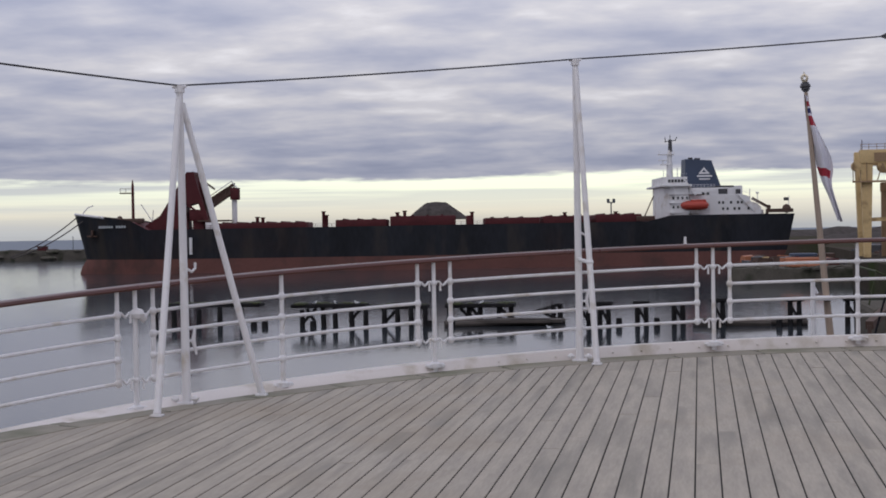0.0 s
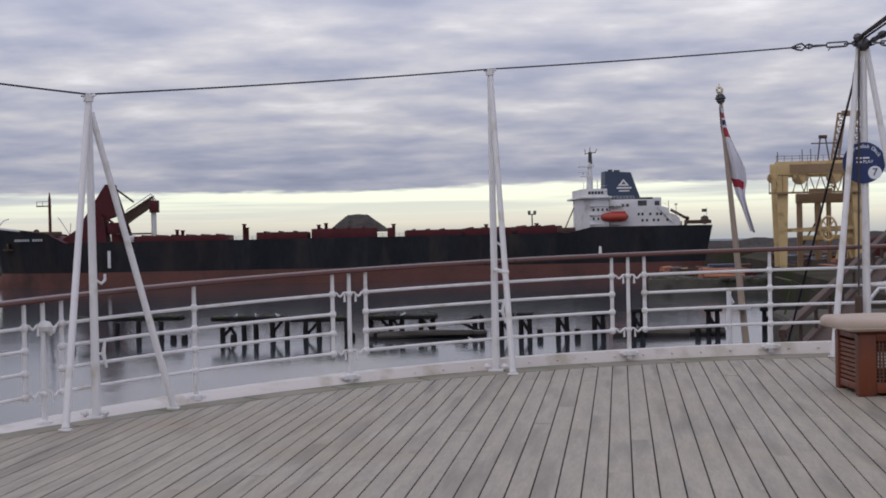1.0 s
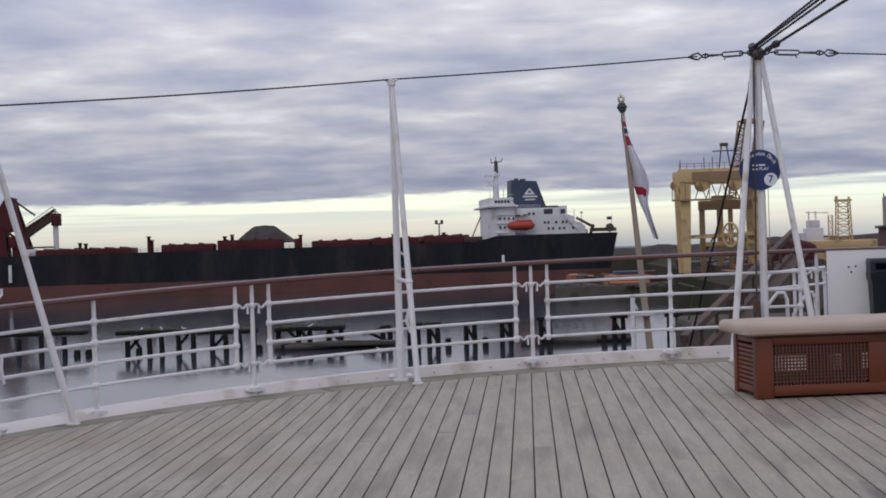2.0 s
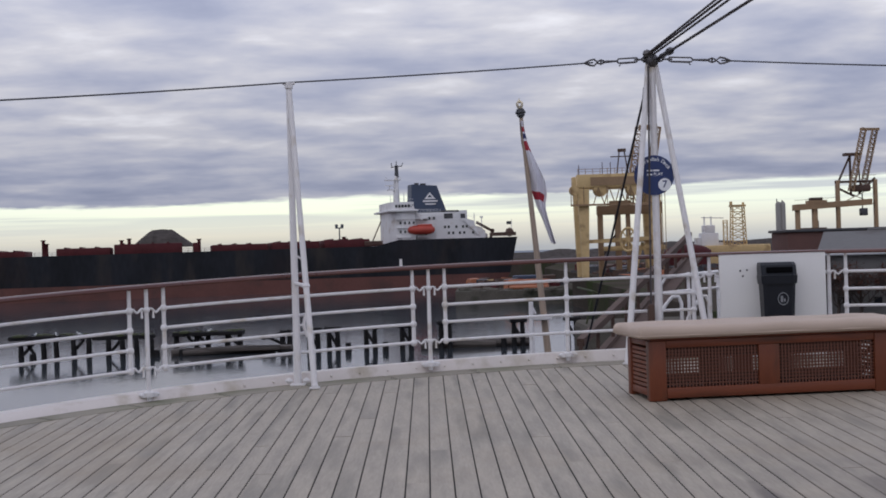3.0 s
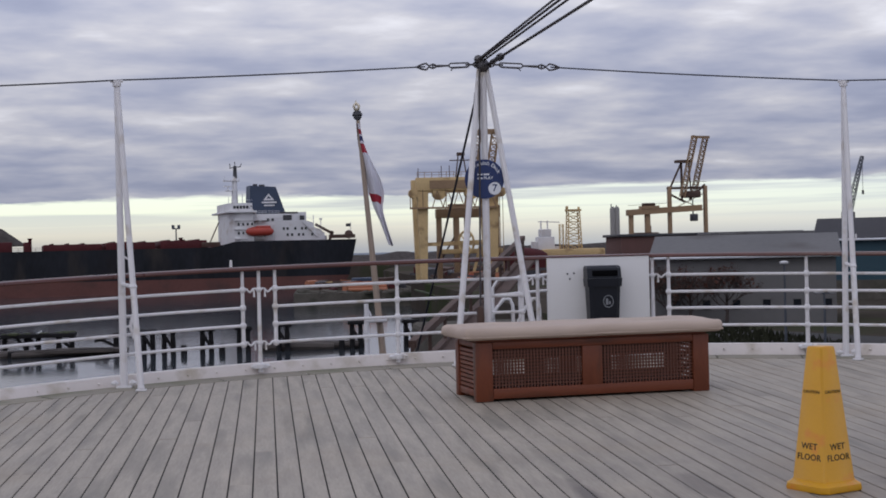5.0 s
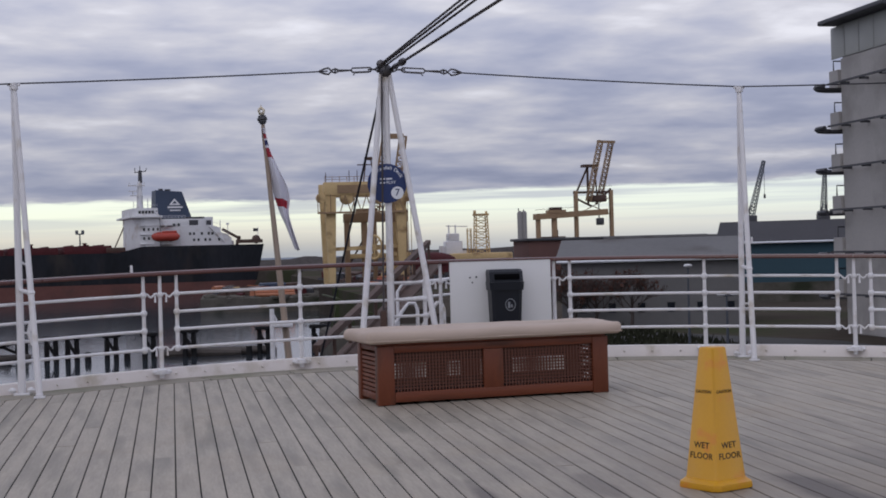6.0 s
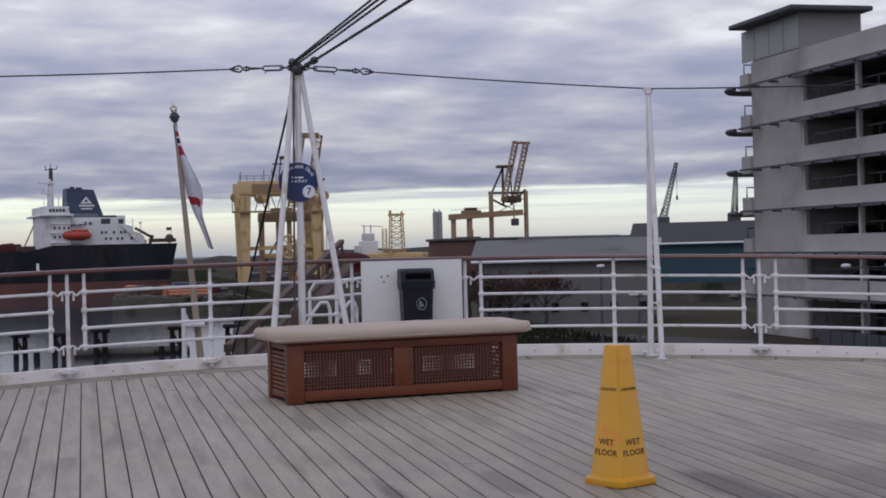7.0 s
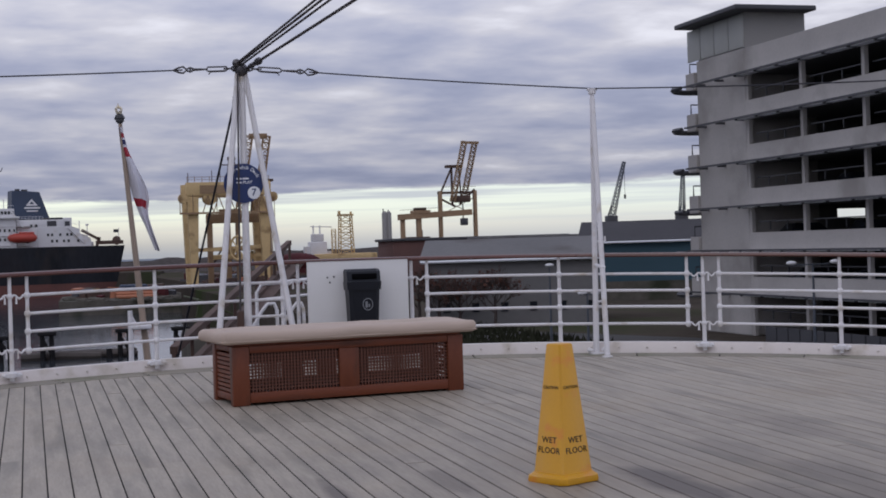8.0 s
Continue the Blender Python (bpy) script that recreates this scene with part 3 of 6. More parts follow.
def build_tripod(a, top_z, legs, label, lean=0.0, thick=0.038):
    st = thing("awning_stanchion", Matrix.Identity(4), label, "awning post", "awning posts at the rail")
    foot = rim(a, R - 0.18, rim_dz(a, R - 0.18))
    top = rim(a + lean, R - 0.14, top_z)
    part("main_post", strut(foot, top, thick, thick * 0.75), WHITE, st)
    base = Geo()
    foot_plate(foot, base, 0.075)
    for s in (-1, 1):
        base.ball(foot + Vector((0.085 * s, -0.03, 0.05)), 0.03, 8)
        base.tube([foot + Vector((0.05 * s, -0.03, 0.05)), foot + Vector((0.12 * s, -0.04, 0.05))], 0.014, 6)
    part("base_plate", base, WHITE, st)
    cap = Geo()
    cap.tube([top - Vector((0, 0, 0.03)), top + Vector((0, 0, 0.03))], 0.042, 10)
    cap.tube([top + Vector((-0.06, 0, 0.02)), top + Vector((0.06, 0, 0.02))], 0.014, 6)
    part("top_fitting", cap, WHITE, st)
    for t_off, r_in, drop in legs:
        f = rim(a, R - 0.18 - r_in, 0) + (rim(a + 1, R, 0) - rim(a - 1, R, 0)).normalized() * t_off
        f.z = deck_z(f.x, f.y)
        up = top.lerp(foot, drop)
        up = up + (f - foot) * 0.03
        part("leg", strut(f + Vector((0, 0, 0.02)), up, 0.030, 0.026), WHITE, st)
        part("foot", foot_plate(f, Geo()), WHITE, st)
        if len(legs) == 1:
            part("link_bar", Geo().tube([foot.lerp(top, 0.34), f.lerp(up, 0.34)], 0.02, 8).ball(f.lerp(up, 0.34), 0.04, 8), WHITE, st)
    # hook and cleat on the post
    tan = (rim(a + 1, R, 0) - rim(a - 1, R, 0)).normalized()
    h = foot.lerp(top, 0.43) + tan * 0.03
    part("hook", Geo().tube([h, h + tan * 0.05 + Vector((0, 0, -0.03)), h + tan * 0.085, h + tan * 0.085 + Vector((0, 0, 0.05))], 0.012, 6), WHITE, st)
    c = foot.lerp(top, 0.20) + tan * 0.08
    part("cleat", Geo().tube([c + tan * 0.03 + Vector((0, 0, -0.12)), c, c + tan * 0.02 + Vector((0, 0, 0.12))], [0.010, 0.020, 0.010], 6).tube([c - tan * 0.05, c], 0.012, 6), WHITE, st)
    return top


def sag(a, b, s, n=16):
    return [a.lerp(b, k / n) - Vector((0, 0, 4 * s * (k / n) * (1 - k / n))) for k in range(n + 1)]


def build_awning_gear():
    t1 = build_tripod(-54.3, 2.51, ((-0.56, 0.42, 0.03), (0.66, 0.16, 0.045)), "white three-legged awning post at the deck rail", 0.1)
    t2 = build_tripod(-28.6, 2.925, ((0.0, 0.40, 0.02),), "white two-legged awning post at the deck rail", 0.1)
    t4 = build_tripod(19.8, 2.915, ((0.10, 0.42, 0.02),), "slim white two-legged awning post at the deck rail", 0.25, 0.034)
    t0 = build_tripod(-80.0, 2.60, ((0.1, 0.4, 0.02),), "white awning post at the deck rail", 0.0)
    t5 = build_tripod(44.0, 2.8, ((0.1, 0.4, 0.02),), "white awning post at the deck rail", 0.0)
    # the centre post, of heavier tubes
    st = thing("centre_awning_post", Matrix.Identity(4), "white tripod with rusty head where the awning wires meet", "awning post")
    apex = Vector((-0.05, -0.05, 3.225))
    foot = Vector((-0.07, -0.12, deck_z(0, 0)))
    part("main_post", strut(foot, apex, 0.040, 0.036), WHITE, st)
    for f in (Vector((-0.46, -0.45, 0)), Vector((0.42, -0.42, 0))):
        f.z = deck_z(f.x, f.y)
        part("leg", strut(f + Vector((0, 0, 0.02)), apex + Vector((f.x * 0.09, 0, -0.06)), 0.033, 0.030), WHITE, st)
        part("foot", foot_plate(f, Geo()), WHITE, st)
    head = Geo().ball(apex + Vector((0, 0, -0.02)), 0.075, 12, (1, 1, 1.1)).tube([apex + Vector((-0.09, 0, -0.01)), apex + Vector((0.09, 0, -0.01))], 0.03, 8)
    head.ball(apex + Vector((-0.05, -0.02, 0.05)), 0.05, 8)
    part("head_fitting", head, IRON, st, "dark rusty head fitting")
    fall = Geo()
    fall.tube([apex + Vector((-0.05, -0.07, -0.05)), Vector((-0.135, -0.14, 1.6)), Vector((-0.155, -0.16, 0.62))], 0.011, 6)
    part("rope_fall", fall, ROPE, st, "dark rope hanging down the post")
    blk = Geo().box((-0.20, -0.22, 0.36), (-0.12, -0.15, 0.62), 0.03)
    part("block", blk, RUST, st, "brown rope block")
    # wires along the tops
    def wire(pts, r, name, label, mat=WIRE):
        tagged(part(name, Geo().tube(pts, r, 6), mat, None, label), category="wire", group="awning wires")
    up = Vector((0, 0, 0.03))
    wire(sag(t0 + up, t1 + up, 0.02), 0.008, "awning_wire", "dark steel awning wire between the posts")
    wire(sag(t1 + up, t2 + up, 0.015), 0.008, "awning_wire", "dark steel awning wire between the posts")
    wire(sag(t4 + up, t5 + up, 0.02), 0.008, "awning_wire", "dark steel awning wire between the posts")
    left_eye = apex.lerp(t2 + up, 0.172)
    right_eye = apex.lerp(t4 + up, 0.188)
    wire(sag(t2 + up, left_eye, 0.01), 0.008, "awning_wire", "dark steel awning wire between the posts")
    wire(sag(right_eye, t4 + up, 0.012), 0.008, "awning_wire", "dark steel awning wire between the posts")
    for eye in (left_eye, right_eye):
        s = thing("turnbuckle", Matrix.Identity(4), "dark steel turnbuckle and shackle on the awning wire", "turnbuckle", "turnbuckles")
        d = (apex - eye)
        ax = d.normalized()
        side = Vector((0, 0, 1))
        span = d.length
        def along(q, lift=0.0):
            return eye + ax * (span * q) + side * lift
        def link(q, ln, w, r=0.009):
            pts = [along(q) + ax * (ln * math.cos(t)) + side * (w * math.sin(t)) for t in [2 * math.pi * k / 12 for k in range(13)]]
            return Geo().tube(pts, r, 6)
        drop = [eye - ax * 0.10, eye - ax * 0.035 + side * 0.026, eye + ax * 0.01 + side * 0.034, eye + ax * 0.05, eye + ax * 0.01 - side * 0.034, eye - ax * 0.035 - side * 0.026, eye - ax * 0.10]
        part("thimble", Geo().tube(drop, 0.011, 6), IRON, s)
        part("shackle", link(0.13, 0.040, 0.018, 0.010), IRON, s)
        part("shackle_pin", Geo().tube([along(0.13, -0.03), along(0.13, 0.03)], 0.010, 6), IRON, s)
        part("screw", Geo().tube([along(0.16), along(0.22), along(0.40), along(0.42)], [0.010, 0.016, 0.010, 0.010], 6), IRON, s)
        body = Geo()
        for h in (-0.022, 0.022):
            body.tube([along(0.40, 0), along(0.43, h), along(0.74, h), along(0.77, 0)], 0.009, 6)
        part("frame", body, IRON, s)
        part("lock_pin", Geo().tube([along(0.44, -0.055), along(0.47, -0.03), along(0.72, -0.028)], 0.007, 6), IRON, s)
        part("screw", Geo().tube([along(0.70), along(0.84)], 0.011, 6), IRON, s)
        part("end_link", link(0.88, 0.035, 0.022), IRON, s)
        part("end_shackle", link(0.95, 0.030, 0.020, 0.011), IRON, s)
    # ridge ropes running forward over the deck
    for dx, dz, z1, r in ((-0.05, 0.05, 4.42, 0.011), (-0.02, 0.05, 4.30, 0.012), (0.01, 0.04, 4.18, 0.011), (0.07, 0.0, 3.78, 0.014)):
        a, b = apex + Vector((dx, -0.02, dz)), Vector((2.05 + dx * 3, -27, z1))
        wire(sag(a, b, 0.02), r, "ridge_rope", "dark ridge rope leading forward over the deck", ROPE)
    a, b = apex + Vector((0.07, -0.02, 0.0)), Vector((2.26, -27, 3.78))
    ax = (b - a).normalized()
    g = Geo()
    for d, r in ((0.16, 0.030), (0.30, 0.026), (0.47, 0.040)):
        c = a + ax * d
        g.tube([c - ax * 0.07, c - ax * 0.04, c + ax * 0.04, c + ax * 0.07], [r * 0.45, r, r, r * 0.45], 8)
    g.tube([a + ax * 0.05, a + ax * 0.6], 0.017, 6)
    tagged(part("rope_block", g, IRON, None, "dark iron block on the ridge rope"), category="block")
    wire([apex + Vector((-0.08, 0.05, -0.3)), Vector((-0.12, 0.15, 2.83)), Vector((-0.46, 1.7, 0.77)), Vector((-0.86, 3.5, -1.6)), Vector((-1.0, 4.1, -2.45))], 0.013, "stay", "dark wire stay running down to the lower deck")
    return apex


def build_sign():
    c = Vector((-0.075, -0.13, 1.98))
    s = thing("round_sign", pose(c.x, c.y, c.z, 90, 0, -6), "round navy audio-tour sign with white writing and number", "sign")
    disc = Geo().prism([(0.212 * math.cos(t), 0.212 * math.sin(t)) for t in [2 * math.pi * k / 40 for k in range(40)]], -0.006, 0.006)
    part("disc", disc, NAVY, s, "navy blue disc")
    spot = Geo().prism([(0.108 + 0.068 * math.cos(t), -0.103 + 0.068 * math.sin(t)) for t in [2 * math.pi * k / 28 for k in range(28)]], 0.006, 0.009)
    part("number_spot", spot, PRINTWHITE, s, "white spot")
    lettering("number", "7", 0.105, NAVY, pose(0.108, -0.101, 0.0105), s)
    lettering("print", "PLAY", 0.044, PRINTWHITE, pose(0.043, 0.010, 0.0075), s)
    for ch, k in zip("Verandah Deck", range(13)):
        if ch != " ":
            t = 142 - k * 9.6
            lettering("letter", ch, 0.054, PRINTWHITE, pose(0.170 * math.cos(radians(t)), 0.170 * math.sin(radians(t)), 0.0075, 0, 0, t - 90), s)
    for x0, x1, z in ((-0.075, -0.02, 0.05), (-0.01, 0.055, 0.05), (-0.075, -0.02, 0.008)):
        part("print_bar", Geo().box((x0, z - 0.008, 0.006), (x1, z + 0.008, 0.008)), PRINTWHITE, s)


def build_bench():
    L, D, H = 2.11, 0.68, 0.50
    z = deck_z(0.4, -2.8)
    b = thing("bench", pose(-0.705, -3.50, z - 0.012, 0, 0, 7.2), "varnished teak bench with woven cane panels", "bench")
    S = 0.15
    for x, y in ((0, 0), (L - S, 0), (0, D - 0.10), (L - S, D - 0.10)):
        part("corner_post", Geo().box((x, y, 0), (x + S, y + 0.10, H), 0.012), BENCHPOST, b)
    mid = L / 2 - 0.02
    for y in (0.006, D - 0.046):
        part("mid_stile", Geo().box((mid - 0.09, y, 0.10), (mid + 0.09, y + 0.04, H - 0.062), 0.006), BENCHPOST, b)
        part("bottom_rail", Geo().box((S, y, 0.022), (L - S, y + 0.04, 0.108), 0.006), BENCHWOOD, b)
        part("top_rail", Geo().box((S, y, H - 0.062), (L - S, y + 0.04, H), 0.006), BENCHWOOD, b)
        for x0, x1 in ((S, mid - 0.09), (mid + 0.09, L - S)):
            n = int((x1 - x0) / 0.028)
            upright = Geo().box((-0.0062, y + 0.014, 0.106), (0.0062, y + 0.020, H - 0.06)).mesh("cane_strand")
            for k in range(1, n):
                part("cane_strand", upright, CANE, b).location = (x0 + (x1 - x0) * k / n, 0, 0)
            across = Geo().box((x0, y + 0.019, -0.0062), (x1, y + 0.025, 0.0062)).mesh("cane_strand")
            for k in range(1, 12):
                part("cane_strand", across, CANE, b).location = (0, 0, 0.108 + (H - 0.17) * k / 12)
    for x in (0.01, L - 0.05):
        part("bottom_rail", Geo().box((x, 0.10, 0.04), (x + 0.04, D - 0.10, 0.10), 0.006), BENCHWOOD, b)
        part("top_rail", Geo().box((x, 0.10, H - 0.045), (x + 0.04, D - 0.10, H), 0.006), BENCHWOOD, b)
        for k in range(9):
            zz = 0.112 + k * 0.037
            part("end_slat", Geo().box((x + 0.006, 0.10, zz), (x + 0.03, D - 0.10, zz + 0.026)), BENCHWOOD, b)
    # added shelf and boards, coloured as shade; gaps let spots of daylight through
    part("inner_shelf", Geo().box((0.06, 0.07, 0.09), (L - 0.06, D - 0.07, 0.105)), BENCHSHADE, b)
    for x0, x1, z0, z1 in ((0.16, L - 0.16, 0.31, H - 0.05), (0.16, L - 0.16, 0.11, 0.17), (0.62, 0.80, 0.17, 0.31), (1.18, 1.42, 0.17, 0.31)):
        part("inner_board", Geo().box((x0, D - 0.10, z0), (x1, D - 0.085, z1)), BENCHSHADE, b)
    part("seat_board", Geo().box((0.02, 0.02, H + 0.001), (L - 0.02, D - 0.02, H + 0.02), 0.004), BENCHWOOD, b)
    cu = thing("seat_cushion", pose(-0.705, -3.50, z - 0.012, 0, 0, 7.2), "cream canvas cushion along the top of the bench", "cushion")
    bm = bmesh.new()
    bmesh.ops.create_cube(bm, size=1)
    for v in bm.verts:
        v.co = Vector((L / 2 + v.co.x * (L + 0.22), D / 2 + v.co.y * (D + 0.17), H + 0.021 + (v.co.z + 0.5) * 0.105))
    bmesh.ops.bevel(bm, geom=list(bm.edges), offset=0.047, segments=5, affect="EDGES", profile=0.5)
    bmesh.ops.subdivide_edges(bm, edges=[e for e in bm.edges if e.calc_length() > 0.5], cuts=14, use_grid_fill=True)
    for v in bm.verts:
        q = noise.noise(v.co * 3.1) * 0.012 + noise.noise(v.co * 9.0) * 0.004
        v.co.z += q if v.co.z > H + 0.05 else q * 0.2
        v.co.y += noise.noise(v.co * 4.0 + Vector((7, 0, 0))) * 0.008
    me = bpy.data.meshes.new("canvas_cover")
    bm.to_mesh(me)
    bm.free()
    me.shade_smooth()
    part("canvas_cover", me, CREAM, cu)
    rim_pts = [(-0.10, -0.075), (L + 0.10, -0.075), (L + 0.10, D + 0.075), (-0.10, D + 0.075), (-0.10, -0.075)]
    part("piping", Geo().tube([(x, y, H + 0.045) for x, y in rim_pts], 0.008, 6), CREAM, cu)


def build_cone():
    x, y = 0.62, -7.70
    c = thing("wet_floor_cone", pose(x, y, deck_z(x, y) + 0.001, 0, 0, 25) @ Matrix.Diagonal((1.12, 1.12, 1.025, 1)), "yellow plastic wet floor warning cone", "warning cone")
    def ring(s, ch, z):
        return [(s, s - ch, z), (s - ch, s, z), (-s + ch, s, z), (-s, s - ch, z), (-s, -s + ch, z), (-s + ch, -s, z), (s - ch, -s, z), (s, -s + ch, z)]
    def stack(rings):
        g = Geo()
        vs = [p for r in rings for p in r]
        fs = [(i * 8 + k, i * 8 + (k + 1) % 8, (i + 1) * 8 + (k + 1) % 8, (i + 1) * 8 + k) for i in range(len(rings) - 1) for k in range(8)]
        fs += [tuple(range(8))[::-1], tuple((len(rings) - 1) * 8 + k for k in range(8))]
        return g.add(vs, fs)
    part("base", stack([ring(0.140, 0.03, 0), ring(0.143, 0.03, 0.012), ring(0.140, 0.03, 0.034), ring(0.128, 0.03, 0.044), ring(0.112, 0.012, 0.056)]), CONE, c)
    s0, s1, z0, z1 = 0.108, 0.051, 0.05, 0.765
    part("body", stack([ring(s0 + 0.006, 0.010, z0), ring(s0, 0.010, z0 + 0.012), ring(s1, 0.009, z1), ring(s1 - 0.006, 0.009, z1 + 0.008)]), CONE, c)
    tilt = math.degrees(math.atan2(s0 - s1, z1 - z0))
    for k in range(4):
        for text, size, z in (("CAUTION", 0.0225, 0.530), ("WET", 0.047, 0.238), ("FLOOR", 0.047, 0.180)):
            s = s0 + (s1 - s0) * (z - z0) / (z1 - z0) + 0.0012
            m = pose(0, 0, 0, 0, 0, 90 * k) @ pose(0, -s, z, 90 - tilt, 0, 0)
            lettering("print", text, size, INK, m, c, 1.05)


def build_bin():
    b = thing("bin_panel", pose(0.57, -0.20, 0.0, 0, 0, -3.5), "white board fixed inside the rail behind the bin", "panel")
    part("board", Geo().box((0, 0, 0.02), (1.11, 0.03, 1.115), 0.006), PANEL, b)
    part("top_strip", Geo().box((-0.01, -0.008, 1.117), (1.12, 0.04, 1.13), 0.004), VARNISH, b)
    for dx, dz in ((0.22, 0.94), (0.29, 0.945), (0.245, 0.885)):
        part("screw", Geo().ball((dx, -0.002, dz), 0.011, 6), IRON, b)
    t = thing("litter_bin", pose(0.57, -0.20, 0.0, 0, 0, -3.5), "black plastic litter bin fixed to the white board", "litter bin")
    x0 = 0.575
    def taper(z_list):
        g = Geo()
        rows = []
        for z, w, y0, y1 in z_list:
            ch = 0.04
            rows.append([(x0 - w + ch, y0, z), (x0 + w - ch, y0, z), (x0 + w, y0 + ch, z), (x0 + w, y1, z), (x0 - w, y1, z), (x0 - w, y0 + ch, z), (x0 - w + ch, y0, z)])
        g.grid(rows)
        n = len(rows) - 1
        g.f += [tuple(range(6)), tuple(n * 7 + i for i in range(6))]
        return g
    part("body", taper([(0.12, 0.140, -0.25, -0.003), (0.40, 0.152, -0.27, -0.003), (0.82, 0.168, -0.30, -0.003)]), BINBLACK, t, smooth=False)
    part("rim_band", taper([(0.80, 0.180, -0.315, -0.003), (0.885, 0.187, -0.32, -0.003), (0.89, 0.182, -0.315, -0.003)]), BINBLACK, t, smooth=False)
    hood = part("hood", taper([(0.891, 0.180, -0.31, -0.003), (0.995, 0.182, -0.27, -0.003), (1.022, 0.172, -0.23, -0.003)]), BINBLACK, t, smooth=False)
    # solid block on the hood; the opening's inner shade is only its black colour
    part("slot", Geo().box((x0 - 0.135, -0.318, 0.915), (x0 + 0.135, -0.18, 0.975), 0.01), BINSHADE, hood)
    # round tidy mark in printed grey
    m = pose(x0 + 0.03, -0.296, 0.645, 90, 0, 0)
    ringg = Geo()
    k = 32
    for r0, r1 in ((0.057, 0.066),):
        a = [(r0 * 0.85 * math.cos(2 * math.pi * i / k), r0 * math.sin(2 * math.pi * i / k), 0.004) for i in range(k)]
        c = [(r1 * 0.85 * math.cos(2 * math.pi * i / k), r1 * math.sin(2 * math.pi * i / k), 0.004) for i in range(k)]
        ringg.add(a + c, [(i, (i + 1) % k, (i + 1) % k + k, i + k) for i in range(k)])
    ringg.box((-0.026, -0.035, 0.002), (-0.002, 0.030, 0.005))
    ringg.box((0.006, -0.030, 0.002), (0.022, 0.002, 0.005))
    mark = part("round_mark", ringg, BINMARK, t, "grey printed round mark", smooth=False)
    mark.matrix_basis = m


def build_stern_gear():
    # ensign staff on the lower stern
    s = thing("ensign_staff", Matrix.Identity(4), "varnished wooden flagstaff with gilt crown finial", "flagstaff")
    lo, hi = Vector((0.36, 18.35, -2.45)), Vector((-0.157, 18.99, 4.35))
    part("pole", Geo().tube([lo, lo.lerp(hi, 0.5), hi], [0.09, 0.072, 0.045], 14), STAFF, s)
    ax = (hi - lo).normalized()
    tr = Geo()
    for d, r in ((0.02, 0.07), (0.06, 0.10), (0.12, 0.125), (0.17, 0.10)):
        tr.tube([hi + ax * d, hi + ax * (d + 0.05)], [r, r * 0.95], 12)
    part("truck", tr, STEELDARK, s, "dark turned truck")
    cr = Geo()
    c0 = hi + ax * 0.24
    cr.tube([c0, c0 + ax * 0.05], [0.06, 0.075], 12)
    for k in range(4):
        t = radians(45 + 90 * k)
        o = Vector((math.cos(t), math.sin(t), 0))
        cr.tube([c0 + ax * 0.05 + o * 0.07, c0 + ax * 0.12 + o * 0.09, c0 + ax * 0.16 + o * 0.05, c0 + ax * 0.15], 0.026, 6)
        cr.ball(c0 + ax * 0.09 + o * 0.075, 0.03, 6)
    cr.ball(c0 + ax * 0.18, 0.035, 8)
    cr.beam(c0 + ax * 0.19, c0 + ax * 0.25, 0.022)
    part("crown", cr, GOLD, s, "gilt crown finial")
    # staff bracket post
    b = thing("staff_bracket", Matrix.Identity(4), "white steel support beside the flagstaff", "bracket")
    part("upright", Geo().tube([(-0.12, 18.2, -2.45), (-0.12, 18.2, -0.02)], [0.07, 0.055], 10), WHITE, b)
    part("collar", Geo().box((-0.12, 18.14, -0.46), (0.36, 18.5, -0.36), 0.03), WHITE, b)
    part("arm", Geo().tube([(-0.12, 18.2, -0.1), (-0.02, 18.25, -0.3)], 0.035, 8), WHITE, b)
    # flag: folded hanging cloth, hoisted below the truck
    f = thing("ensign", Matrix.Translation(hi - ax * 0.06), "drooping white ensign with red cross and union canton", "flag")
    for a, e, mat, nm in FLAG_BANDS:
        rows = []
        k = max(2, int((e[0] - a[0]) / 0.04))
        for i in range(k + 1):
            u = a[0] + (e[0] - a[0]) * i / k
            row = []
            for q in np.linspace(a[1], e[1], 12):
                row.append(flag_point(u, float(q), 0.0))
            rows.append(row)
        g = Geo().grid(rows)
        part(nm, g, mat, f)
    return f


FLAG_H = 2.92


def flag_point(u, q, off):
    """Place on the hanging cloth: u down the hoist side, q from the staff to the outer fold."""
    at = (0, 0.176, 0.267, 0.38, 0.43, 0.516, 0.584, 0.652, 0.72, 0.787, 0.855, 1.0)
    left = float(np.interp(u, at, (-0.06, -0.01, 0.04, 0.09, 0.13, 0.20, 0.255, 0.325, 0.395, 0.49, 0.56, 0.71)))
    width = float(np.interp(u, at, (0.095, 0.163, 0.245, 0.38, 0.42, 0.41, 0.354, 0.245, 0.19, 0.136, 0.122, 0.109)))
    x = left + width * q
    y = -0.12 + 0.10 * math.sin(q * 7.5 + u * 3.0) + 0.04 * math.sin(u * 11 + q * 2)
    z = -FLAG_H * u - 0.30 * q * width + 0.012 * math.sin(q * 9 + u * 5)
    return (x, y + off, z)


